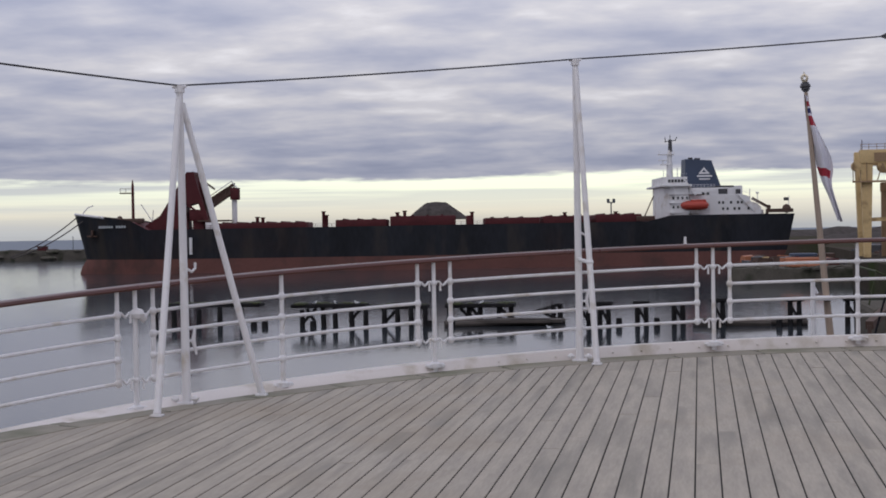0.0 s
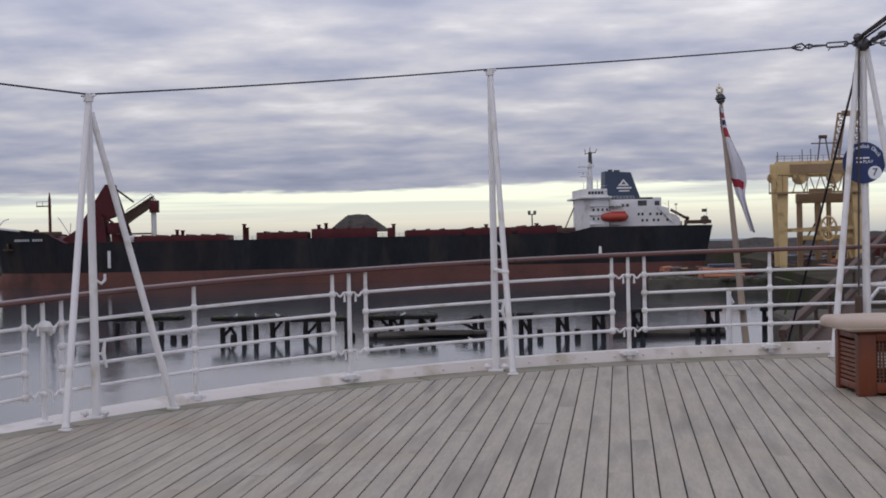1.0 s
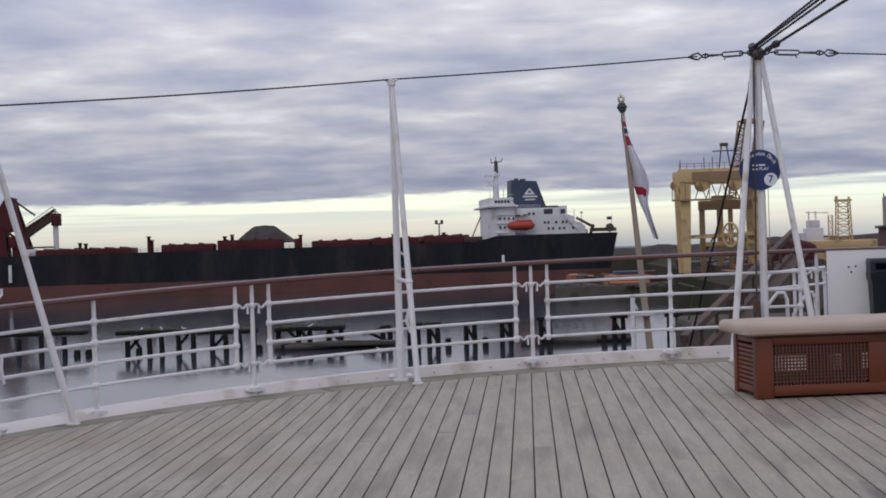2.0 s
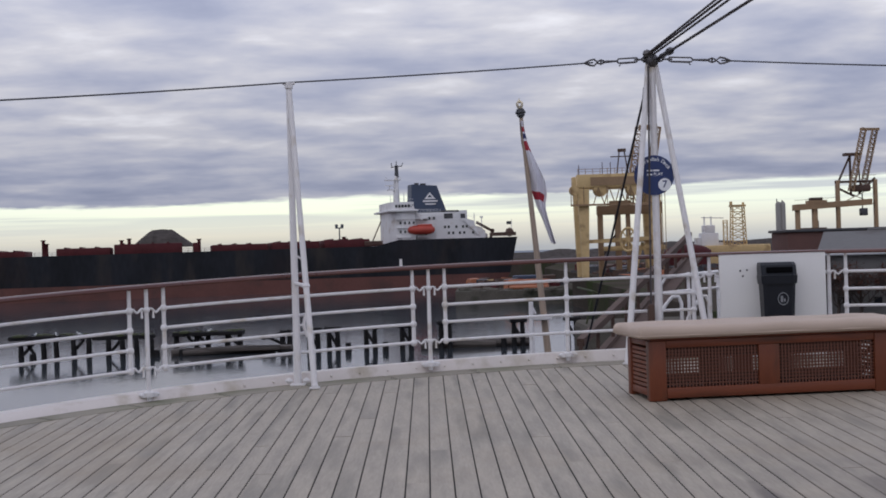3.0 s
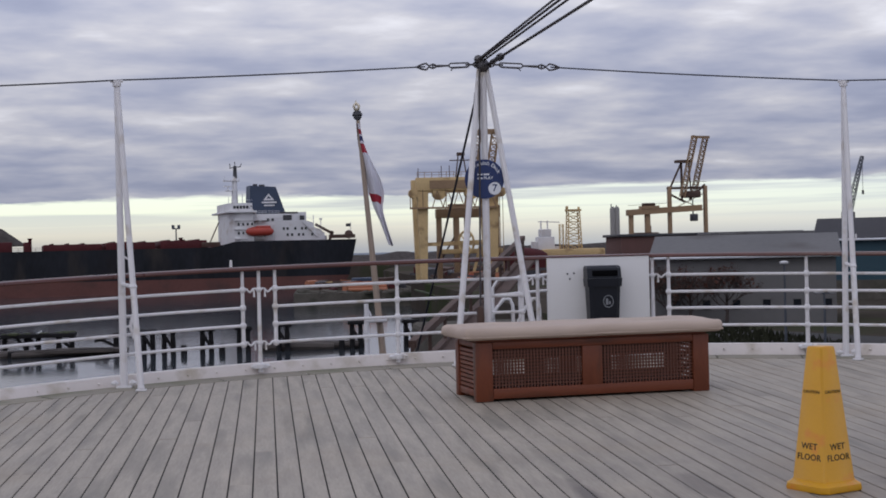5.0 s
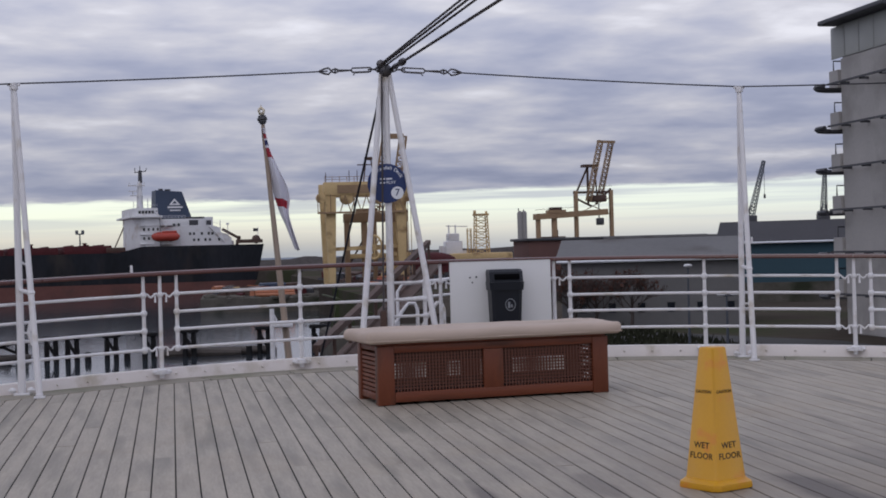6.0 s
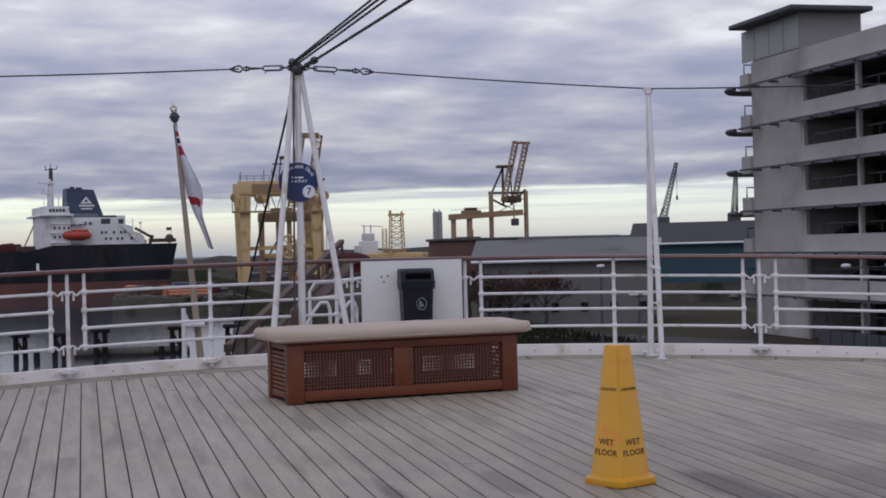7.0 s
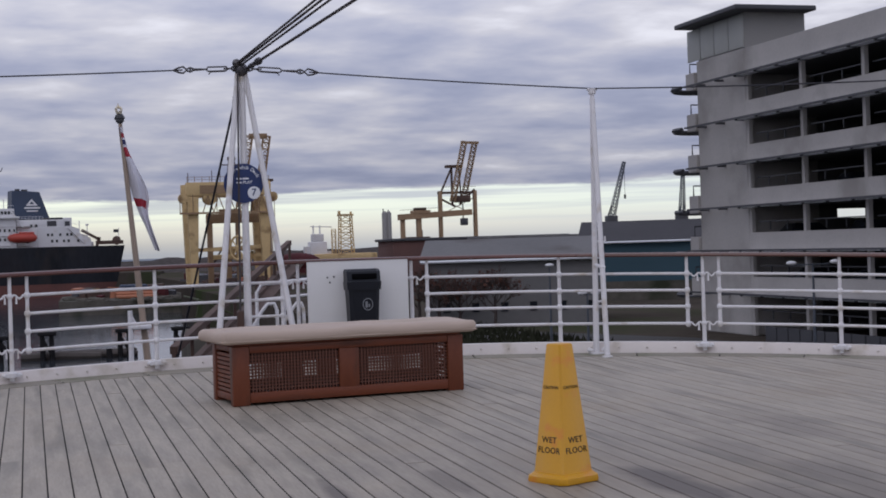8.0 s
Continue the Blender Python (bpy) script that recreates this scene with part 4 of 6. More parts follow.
FLAG_BANDS = (
    ((0.00, 0.0), (0.045, 1.0), FLAGWHITE, "canton_stripe"),
    ((0.045, 0.0), (0.085, 1.0), FLAGRED, "canton_stripe"),
    ((0.085, 0.0), (0.10, 1.0), FLAGWHITE, "canton_stripe"),
    ((0.10, 0.0), (0.14, 1.0), FLAGBLUE, "canton"),
    ((0.14, 0.0), (0.16, 1.0), FLAGWHITE, "canton_stripe"),
    ((0.16, 0.0), (0.235, 1.0), FLAGRED, "red_cross_arm"),
    ((0.235, 0.0), (0.57, 1.0), FLAGWHITE, "white_field"),
    ((0.57, 0.0), (0.64, 0.85), FLAGRED, "red_cross_fold"),
    ((0.57, 0.85), (0.64, 1.0), FLAGWHITE, "white_field"),
    ((0.64, 0.0), (1.00, 1.0), FLAGWHITE, "white_fly"),
)


# ---- harbour ----
def slab(name, outline, z0, z1, mat, label, category):
    g = Geo().prism(outline, z0, z1)
    return tagged(part(name, g, mat, None, label, smooth=False), category=category, kind="structure")


def build_ground():
    g = Geo().grid([[(x, y, WATER_Z) for x in (-4600, -800, -200, 0, 200, 800, 4600)] for y in (-900, -100, 0, 100, 300, 800, 4800)])
    tagged(part("water", g, WATER, None, "calm grey dock water with faint ripples", smooth=False), category="water", kind="structure")
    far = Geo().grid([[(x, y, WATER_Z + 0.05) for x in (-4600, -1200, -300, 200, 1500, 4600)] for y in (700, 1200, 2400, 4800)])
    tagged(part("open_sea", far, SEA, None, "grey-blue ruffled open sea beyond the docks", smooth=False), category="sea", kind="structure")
    slab("ground", [(19, -60), (21, 60), (24, 150), (25.2, 240), (25.4, 262), (31, 268), (31.5, 402), (60, 620), (700, 1500), (900, -60)], WATER_Z - 1, LAND_Z, QUAY, "dark rough dockside ground", "ground")
    slab("quay", [(3, 280), (30.9, 270), (30.9, 399), (27, 386), (8, 330), (4.5, 318)], WATER_Z - 1, -7.5, STONE, "low stone quay with weed on its top", "quay")
    slab("breakwater", [(-560, 605), (-431, 629), (-288, 656), (-281, 678), (-340, 695), (-700, 698)], WATER_Z - 1, -5.4, STONE, "dark rubble breakwater beyond the bow", "breakwater")
    slab("far_shore", [(40, 478), (-45, 505), (-90, 700), (-60, 1100), (-10, 1500), (900, 1520), (700, 1505), (60, 622)], WATER_Z - 1, -4.4, QUAY, "distant dark shore", "shore")
    # rubble heaps along the breakwater and the quay
    rng = random.Random(8)
    r = Geo()
    for i in range(230):
        x = rng.uniform(-520, -292)
        y = 656 + (x + 288) * 0.188 + rng.uniform(-3, 20)
        s = rng.uniform(0.6, 2.0)
        r.ball((x, y, -5.7 - rng.uniform(0, 4.5) * (rng.random() > 0.4)), s, 8, (2.4, 1, 0.6))
    for i in range(160):
        x = rng.uniform(4, 30)
        r.ball((x, 279.5 - (x - 3) * 0.36 + rng.uniform(0, 26), -7.5), rng.uniform(0.2, 0.9), 6, (1.4, 1, 0.6))
    tagged(part("rubble", r, STONE, None, "heaped dark stones along the water's edge", smooth=False), category="rubble", kind="stuff")
    h = Geo()
    for cx, cy, rx, hz in ((80, 700, 70, 5.5), (170, 760, 120, 7.5), (60, 520, 26, 3.6), (-2, 620, 40, 2.6), (300, 900, 220, 9)):
        rows = []
        for i in range(9):
            t = i / 8
            rows.append([(cx + rx * (2 * k / 24 - 1), cy + 40 * (t - 0.5), LAND_Z + hz * max(0, math.sin(math.pi * k / 24)) ** 0.7 * math.sin(math.pi * t) * (0.8 + 0.35 * noise.noise((k * 0.5 + cx, t * 3, 1)))) for k in range(25)])
        h.grid(rows)
    tagged(part("spoil_heaps", h, GRAVEL, None, "dark low heaps and hills behind the docks"), category="hills", kind="stuff")


def build_bow_shore():
    h = thing("shore_hut", Matrix.Translation((-327, 655, -5.4)), "small dull red hut on the breakwater", "hut")
    part("wall", Geo().box((-2.2, -1.5, 0), (2.2, 1.5, 2.0), 0.05), MAROON, h)
    part("roof", Geo().box((-2.5, -1.8, 2.0), (2.5, 1.8, 2.3), 0.05), RUST, h)
    p = thing("marker_pole", Matrix.Translation((-313, 660, -5.4)), "thin grey marker pole on the breakwater", "pole")
    part("pole", Geo().tube([(0, 0, 0), (0, 0, 7.0)], 0.17, 6), CRANEGREY, p)
    r = rim(-65.6, R - 0.1, cap_z(-65.6))
    t = thing("red_tag", Matrix.Translation(r), "small red tag hanging under the handrail", "tag")
    part("bag", Geo().box((-0.06, -0.02, -0.11), (0.05, 0.03, -0.03), 0.012), BOATRED, t)
    part("strap", Geo().box((-0.012, -0.02, -0.16), (0.012, 0.0, -0.11), 0.003).tube([(0, 0, -0.04), (0, 0, -0.02)], 0.008, 6), BOATRED, t)


def hull_section(s):
    """Half breadth, height of the deck edge and keel offset at s, 0 at the bow and 1 at the stern."""
    b = 14.0 * min(1.0, math.sin(min(1, s / 0.13) * math.pi / 2) ** 0.75) * (1 - 0.35 * max(0, (s - 0.88) / 0.12) ** 2)
    if s < 0.09:
        d = 17.9 - 24 * s
    elif s < 0.115:
        d = 15.74 - (s - 0.09) * 105
    elif s < 0.795:
        d = 13.1
    elif s < 0.825:
        d = 13.1 + (s - 0.795) * 50
    else:
        d = 14.6
    return b, d


def build_ship():
    bow, stern = Vector((-175.7, 360.1, 0)), Vector((21.6, 395.5, 0))
    yaw = math.degrees(math.atan2(stern.y - bow.y, stern.x - bow.x))
    LEN = (stern - bow).length
    eye = Vector((-2.5, -15.3, 1.26))
    ship = thing("bulk_carrier", Matrix.Translation(eye) @ Matrix.Scale(1.10, 4) @ Matrix.Translation(-eye) @ pose(bow.x, bow.y + 3, WATER_Z, 0, 0, yaw), "long black bulk carrier moored across the dock, white superstructure aft", "ship")
    ks = [0, 0.004, 0.012, 0.03, 0.06, 0.09, 0.1, 0.115, 0.14, 0.2, 0.3, 0.4, 0.5, 0.6, 0.7, 0.795, 0.81, 0.825, 0.88, 0.93, 0.965, 0.985, 0.996, 1.0]
    def belt(z0f, z1f, mat, nm):
        g = Geo()
        for side in (-1, 1):
            rows = []
            for s in ks:
                b, d = hull_section(s)
                row = []
                for q in (0, 0.33, 0.66, 1.0):
                    z = z0f(s, d) + (z1f(s, d) - z0f(s, d)) * q
                    flare = 1.0 if s > 0.15 else 0.45 + 0.55 * max(0, z) / d * (1 - s / 0.15) + 0.55 * (s / 0.15)
                    rake = -1.0 * 0 + (4.4 * (1 - z / 17.2) if s < 0.09 else 0) * (1 - s / 0.09 if s < 0.09 else 0)
                    if z < 5.2 and s < 0.05:
                        rake -= 3.2 * math.cos(min(1, max(0, z) / 5.2) * math.pi / 2) * (1 - s / 0.05)
                    x = s * LEN + rake
                    if s > 0.93:
                        x -= (1 - max(0, z) / 15.3) * 3.5 * (s - 0.93) / 0.07 * (1 if z > 3 else 1.2)
                    row.append((x, side * b * flare, z))
                rows.append(row)
            g.grid(rows)
        return part(nm, g, mat, ship)
    red = lambda s, d: 4.6 + 0.5 * (1 - s)
    belt(lambda s, d: -0.8, red, BOOT, "boot_topping")
    belt(red, lambda s, d: d, HULL, "hull_side")
    deck = Geo()
    deck.grid([[(s * LEN, -hull_section(s)[0], hull_section(s)[1] - 0.4), (s * LEN, hull_section(s)[0], hull_section(s)[1] - 0.4)] for s in ks])
    part("main_deck", deck, MAROON, ship)
    b = Geo()
    b.tube([(s * LEN, -hull_section(s)[0], hull_section(s)[1]) for s in (0, 0.004, 0.012, 0.03, 0.05)], 0.35, 6)
    part("bow_rail", b, SHIPWHITE, ship, "pale bow bulwark top")
    # hatches
    for x0, x1, h in ((41, 66, 1.5), (74, 88, 1.9), (89, 107, 2.6), (115, 130, 1.7), (131, 144, 1.9), (145.5, 158, 2.1)):
        hatch = part("hatch", Geo().box((x0, -10.5, 12.6), (x1, 10.5, 13.1 + h), 0.25), MAROON, ship)
        for k in range(int((x1 - x0) / 4)):
            part("cover_rib", Geo().box((x0 + 2 + 4 * k, -10.6, 13.1 + h), (x0 + 2.5 + 4 * k, 10.6, 13.4 + h)), MAROON, hatch)
    for x, h in ((52.5, 3.0), (54, 2.8), (70.7, 4.2), (71.5, 3.2), (91, 3.6), (93, 4.0), (111.5, 3.4), (137, 2.8), (151, 2.8)):
        part("deck_vent", Geo().tube([(x, -9.5, 12.6), (x, -9.5, 12.8 + h), (x, -9.5, 13.2 + h)], [0.45, 0.45, 0.75], 8), MAROON, ship)
    part("deck_house", Geo().box((109.8, -9.8, 12.6), (111.6, -7, 15.6), 0.3), MAROON, ship)
    rail = Geo()
    for k in range(56):
        rail.beam((38 + 2.2 * k, -13.8, 13.0), (38 + 2.2 * k, -13.8, 14.0), 0.08)
    for z in (13.5, 14.0):
        rail.beam((38, -13.8, z), (161, -13.8, z), 0.06)
    part("deck_rail", rail, MAROON, ship)
    # boom tower forward
    t = part("boom_tower", Geo().prism([(19.4, 12.6), (20.6, 14.4), (24.5, 17.0), (32.2, 29.1), (34.2, 29.1), (35.2, 20.6), (31.8, 19.6), (32.4, 13.0)], -3.5, 3.5, Matrix(((1, 0, 0, 0), (0, 0, 1, 0), (0, 1, 0, 0), (0, 0, 0, 1)))), MAROON, ship, "maroon unloading tower", smooth=False)
    part("tower_leg", Geo().beam((33.3, -3, 29.0), (38.2, -3, 13.2), 1.3).beam((33.3, 3, 29.0), (38.2, 3, 13.2), 1.3).beam((31, -3.2, 21), (38.6, -3.2, 15), 0.6), MAROON, t)
    part("tower_house", Geo().box((32.6, -3.2, 15.4), (37.2, 3.2, 18.6), 0.3).box((33.5, -2.6, 13), (36.5, 2.6, 15.4)), MAROON, t)
    part("walkway", Geo().box((35, -4.0, 15.2), (44, 3, 15.6)), RUST, t)
    part("white_box", Geo().box((37.6, -6, 13.0), (40.2, -3, 14.9), 0.1), SHIPWHITE, t)
    boom = Geo()
    a0, a1 = Vector((36.6, 0, 19.0)), Vector((44.8, 0, 24.6))
    for dy in (-1.4, 1.4):
        for dz in (-1.3, 1.5):
            boom.beam(a0 + Vector((0, dy, dz)), a1 + Vector((0, dy, dz * 0.7)), 0.4)
        for k in range(7):
            u = k / 6
            boom.beam(a0.lerp(a1, u) + Vector((0, dy, -1.3)), a0.lerp(a1, min(1, u + 0.09)) + Vector((0, dy, 1.4)), 0.25)
    boom.beam((33.6, -1, 28.8), (39.6, -1, 24.2), 0.5)
    boom.box((36.6, -1.2, 17.2), (46.0, 1.2, 19.4), 0.0, pose(36.6, 0, 19.0, 0, -34, 0) @ Matrix.Translation((-36.6, 0, -18.4)))
    part("boom", boom, RUST, ship, "lattice conveyor boom")
    part("boom_rail", Geo().beam((37.5, -1.6, 21.8), (44.4, -1.6, 26.4), 0.25).beam((44.4, -1.6, 26.4), (46.0, -1.6, 24.4), 0.25), SHIPWHITE, ship)
    part("boom_rest", Geo().tube([(44.9, 0, 13), (44.9, 0, 21.4)], 0.75, 10), SHIPWHITE, ship)
    part("boom_head", Geo().box((43.9, -1.6, 21.2), (46.3, 1.6, 24.6), 0.2), MAROON, ship)
    # fore mast and bow gear
    m = part("foremast", Geo().tube([(16.3, 0, 14), (16.3, 0, 25.5), (16.3, 0, 27.3)], [0.45, 0.38, 0.12], 8), MAROON, ship)
    part("mast_platform", Geo().box((12.8, -1, 23.4), (16.6, 1, 23.7)).beam((13, -1, 23.7), (13, -1, 24.9), 0.12).beam((13, -1, 24.8), (16, -1, 24.8), 0.12).beam((14.6, -1, 23.7), (14.6, -1, 24.9), 0.12), RUST, m)
    part("bow_davit", Geo().tube([(2.6, -2, 16.6), (2.8, -2, 18.2), (4.0, -2, 19.6), (5.6, -2, 20.2)], 0.16, 6), SHIPWHITE, ship)
    part("windlass", Geo().ball((9, -3, 15.7), 1.0, 8).ball((11, -3, 15.6), 1.1, 8).box((7, -5, 15), (20, -2, 16.4), 0.3).ball((13.2, -3, 16.3), 0.9, 8), RUST, ship)
    part("light_davit", Geo().tube([(22.5, -3, 15), (20.6, -3, 18.2), (19.2, -3, 20.3)], 0.14, 6).tube([(22.3, -3, 15), (22.6, -3, 18.6)], 0.12, 6), SHIPWHITE, ship)
    # name and marks as plain bars
    for k in range(11):
        if k != 6:
            x0 = 8.4 + 0.78 * k
            yb = 14.0 * math.sin(x0 / LEN / 0.13 * math.pi / 2) ** 0.75 * 0.95
            part("name_bar", Geo().box((x0, -yb - 0.35, 13.75), (x0 + 0.52, -yb + 0.8, 14.4)), BINGREY, ship)
    part("draught_mark", Geo().box((34.4, -14.12, 6.2), (35.2, -13.9, 10.8)), SHIPWHITE, ship)
    part("anchor", Geo().box((6.0, -7.0, 11.6), (6.5, -4.0, 13.3), 0.1).box((4.8, -6.6, 11.3), (7.6, -4.0, 11.8), 0.1), RUST, ship)
    # superstructure
    sup = part("bridge_front", Geo().prism([(161.4, -8.0), (161.9, -10.2), (163.3, -12.0), (164.6, -12.5), (168.6, -12.5), (168.6, 12.5), (164.6, 12.5), (163.3, 12.0), (161.9, 10.2), (161.4, 8.0)], 13.0, 24.4), SHIPWHITE, ship, smooth=False)
    part("bridge_deck", Geo().box((160.4, -13.6, 24.4), (169.4, 13.6, 25.0), 0.1), SHIPWHITE, sup)
    part("wheelhouse", Geo().prism([(161.4, -9.5), (162.6, -11.5), (168.4, -11.5), (168.4, 11.5), (162.6, 11.5), (161.4, 9.5)], 25.0, 27.4), SHIPWHITE, sup, smooth=False)
    g = Geo()
    for k in range(6):
        g.box((162.9 + k * 0.92, -11.56, 25.7), (163.6 + k * 0.92, -11.45, 26.6))
    part("bridge_window", g, GLASSDARK, sup)
    part("recess_wall", Geo().box((168.6, -9.0, 13.0), (171.2, 9.0, 23.0)), SHIPWHITE, sup, smooth=False)
    part("recess_door", Geo().box((169.4, -9.06, 21.0), (170.6, -8.95, 22.6)), STEELDARK, sup)
    for z in (16.4, 19.3, 22.0):
        part("deck_ledge", Geo().box((162.9, -12.8, z), (172.5, -8.9, z + 0.16)), SHIPWHITE, sup)
        part("ledge_rail", Geo().beam((168.6, -12.7, z + 1.1), (172.4, -12.7, z + 1.1), 0.09).beam((168.6, -12.7, z + 0.6), (172.4, -12.7, z + 0.6), 0.07), SHIPWHITE, sup)
    for z in (15.0, 17.8, 20.5):
        for x in (163.9, 165.2, 166.5, 167.8):
            part("porthole", Geo().box((x, -12.56, z), (x + 0.55, -12.4, z + 0.8)), GLASSDARK, sup)
    part("roof_rail", Geo().beam((161.5, -11.4, 28.3), (168.4, -11.4, 28.3), 0.08).beam((161.6, -11.4, 27.4), (161.6, -11.4, 29.4), 0.14).beam((165.6, -11.4, 27.4), (165.6, -11.4, 30.2), 0.2), SHIPWHITE, sup)
    acc = part("accommodation", Geo().prism([(171, 15.0), (191.6, 15.0), (191.6, 17.2), (190.2, 18.4), (188.6, 18.9), (188.2, 20.4), (186.6, 21.0), (171, 21.0)], -11, 11, Matrix(((1, 0, 0, 0), (0, 0, 1, 0), (0, 1, 0, 0), (0, 0, 0, 1)))), SHIPWHITE, ship, smooth=False)
    part("upper_tier", Geo().box((171, -10.6, 21.0), (184.0, 10.6, 23.3), 0.1), SHIPWHITE, acc)
    part("stern_tier", Geo().box((184.0, -10.4, 21.0), (186.4, 10.4, 23.8), 0.1), SHIPWHITE, acc)
    part("lower_step", Geo().box((191.6, -8, 15), (193, 8, 16.4), 0.2), SHIPWHITE, acc)
    for z, xs in ((17.0, (173.5, 180.3, 181.6, 183.6, 184.9, 187.6)), (18.9, (179.2, 180.3, 182.6, 184.6, 185.7)), (21.7, (174.6, 176.0))):
        for x in xs:
            part("port_window", Geo().box((x, -11.08, z - 0.6), (x + 0.62, -8.9, z + 0.2)), GLASSDARK, acc)
    # dark blocks set on the walls paint the shade of the deck openings
    part("open_deck", Geo().box((179.4, -10.68, 21.3), (182.0, -8.9, 22.9)), STEELDARK, acc)
    part("open_deck", Geo().box((184.4, -10.48, 21.3), (185.8, -9.1, 22.7)), STEELDARK, acc)
    part("awning", Geo().box((178.6, -10.2, 23.35), (184.0, -6, 23.9), 0.2), STEELDARK, acc)
    top_rail = Geo().beam((171.4, -10.5, 24.3), (178.4, -10.5, 24.3), 0.08).beam((171.4, -10.5, 23.8), (178.4, -10.5, 23.8), 0.06)
    part("stern_rail", Geo().beam((186.6, -10.8, 22.0), (188.2, -10.8, 21.4), 0.08), SHIPWHITE, acc)
    part("stern_rail", Geo().beam((188.8, -10.8, 20.0), (191.4, -10.8, 18.4), 0.08), SHIPWHITE, acc)
    for k in range(8):
        top_rail.beam((171.5 + 0.98 * k, -10.5, 23.3), (171.5 + 0.98 * k, -10.5, 24.3), 0.07)
    part("top_rail", top_rail, SHIPWHITE, acc)
    part("post", Geo().beam((188.8, -9, 19.0), (188.8, -9, 22.8), 0.2).beam((191.0, -9, 17.4), (191.0, -9, 21.6), 0.2).box((190.6, -9.3, 21.3), (191.4, -8.7, 21.8)), SHIPWHITE, acc)
    part("stair", Geo().beam((185.2, -11.3, 20.9), (189.4, -11.3, 16.2), 0.35, 0.5), SHIPWHITE, acc)
    part("stair", Geo().beam((168.8, -12.8, 26.5), (172.4, -12.8, 21.0), 0.35, 0.5), SHIPWHITE, acc)
    part("stern_crane", Geo().beam((188.6, -9, 19.0), (193.6, -9, 16.2), 0.7).beam((192.6, -9, 14.5), (193.4, -9, 17.0), 0.7), RUST, ship)
    part("winch", Geo().ball((198.6, -7, 16), 1.3, 8).box((193, -9, 15), (200, -6, 16)), RUST, ship)
    fl = part("stern_staff", Geo().beam((205.6 - 5.4, -2, 15), (205.9 - 5.4, -2, 19.6), 0.14), SHIPWHITE, ship)
    part("stern_flag", Geo().box((199.0, -2.05, 18.3), (200.4, -1.95, 19.2)), STEELDARK, fl)
    lb = part("lifeboat", Geo().tube([(170.0, -12.7, 18.1), (170.6, -12.7, 18.0), (171.8, -12.7, 17.95), (176.2, -12.7, 17.95), (177.4, -12.7, 18.0), (178.0, -12.7, 18.1)], [0.35, 1.05, 1.4, 1.4, 1.1, 0.35], 14), BOATRED, ship, "red enclosed lifeboat")
    part("lifeboat_canopy", Geo().box((173.0, -13.5, 18.9), (177.2, -11.9, 19.7), 0.3), BOATRED, lb)
    part("davit", Geo().beam((170.8, -12.4, 15), (171.2, -13.2, 20.2), 0.35), SHIPWHITE, lb)
    part("davit", Geo().beam((178.4, -12.4, 15), (178.2, -13.2, 20.2), 0.35), SHIPWHITE, lb)
    fn = part("funnel", Geo().add([(169.6, -4, 24.8), (180.2, -4, 24.8), (180.2, 4, 24.8), (169.6, 4, 24.8), (169.9, -3.2, 33.6), (177.6, -3.2, 33.1), (177.6, 3.2, 33.1), (169.9, 3.2, 33.6)],
                           [(0, 1, 2, 3), (4, 5, 6, 7), (0, 1, 5, 4), (1, 2, 6, 5), (2, 3, 7, 6), (3, 0, 4, 7)]), SHIPBLUE, ship, "dark blue funnel with white mark", smooth=False)
    part("exhaust", Geo().tube([(172, 0, 33.3), (172, 0, 34.2)], 0.7, 8).tube([(174, 0, 33.2), (174, 0, 34.0)], 0.9, 8), STEELDARK, fn)
    tri = Geo()
    tri.add([(173.6, -3.72, 28.9), (177.0, -3.72, 28.9), (175.3, -3.55, 31.0), (174.6, -3.74, 29.4), (176.0, -3.74, 29.4), (175.3, -3.62, 30.3)], [(0, 1, 4, 3), (1, 2, 5, 4), (2, 0, 3, 5)])
    tri.box((173.2, -3.9, 28.0), (177.6, -3.6, 28.5)).box((173.8, -4.0, 27.1), (177.0, -3.7, 27.5))
    part("funnel_mark", tri, SHIPWHITE, fn, smooth=False)
    mm = part("main_mast", Geo().tube([(166.2, 0, 27), (166.3, 0, 34.5), (166.4, 0, 35.4)], [1.0, 0.7, 0.6], 10), SHIPWHITE, ship)
    part("mast_top", Geo().tube([(166.5, 0, 35), (166.5, 0, 38.8)], [0.65, 0.5], 8).beam((164.9, 0, 38.2), (168.2, 0, 38.6), 0.25).beam((165.1, 0, 38), (165, 0, 39.6), 0.2).beam((168, 0, 38.4), (168.5, 0, 39.6), 0.2).beam((166.5, 0, 38.6), (166.5, 0, 40.2), 0.2), STEELDARK, mm)
    part("radar", Geo().box((162.9, -1, 34.0), (167.6, 1, 34.3)).box((163.6, -1, 30.9), (166.8, 1, 31.2)).beam((164.2, -0.6, 31.2), (164.2, -0.6, 32.2), 0.3).box((162.8, -1.1, 32.2), (165.4, -0.8, 32.55)).beam((163.1, -1, 34.3), (163.1, -1, 35.3), 0.14).beam((167.4, -1, 34.3), (167.4, -1, 35.1), 0.14).beam((166.2, -0.9, 27), (165.4, -0.9, 34), 0.18), SHIPWHITE, mm)
    part("ramp_stay", Geo().beam((161.4, -10, 20), (158.4, -10, 13.4), 0.3).box((156.5, -11, 13.2), (161.6, -8, 14.6), 0.2), RUST, ship)
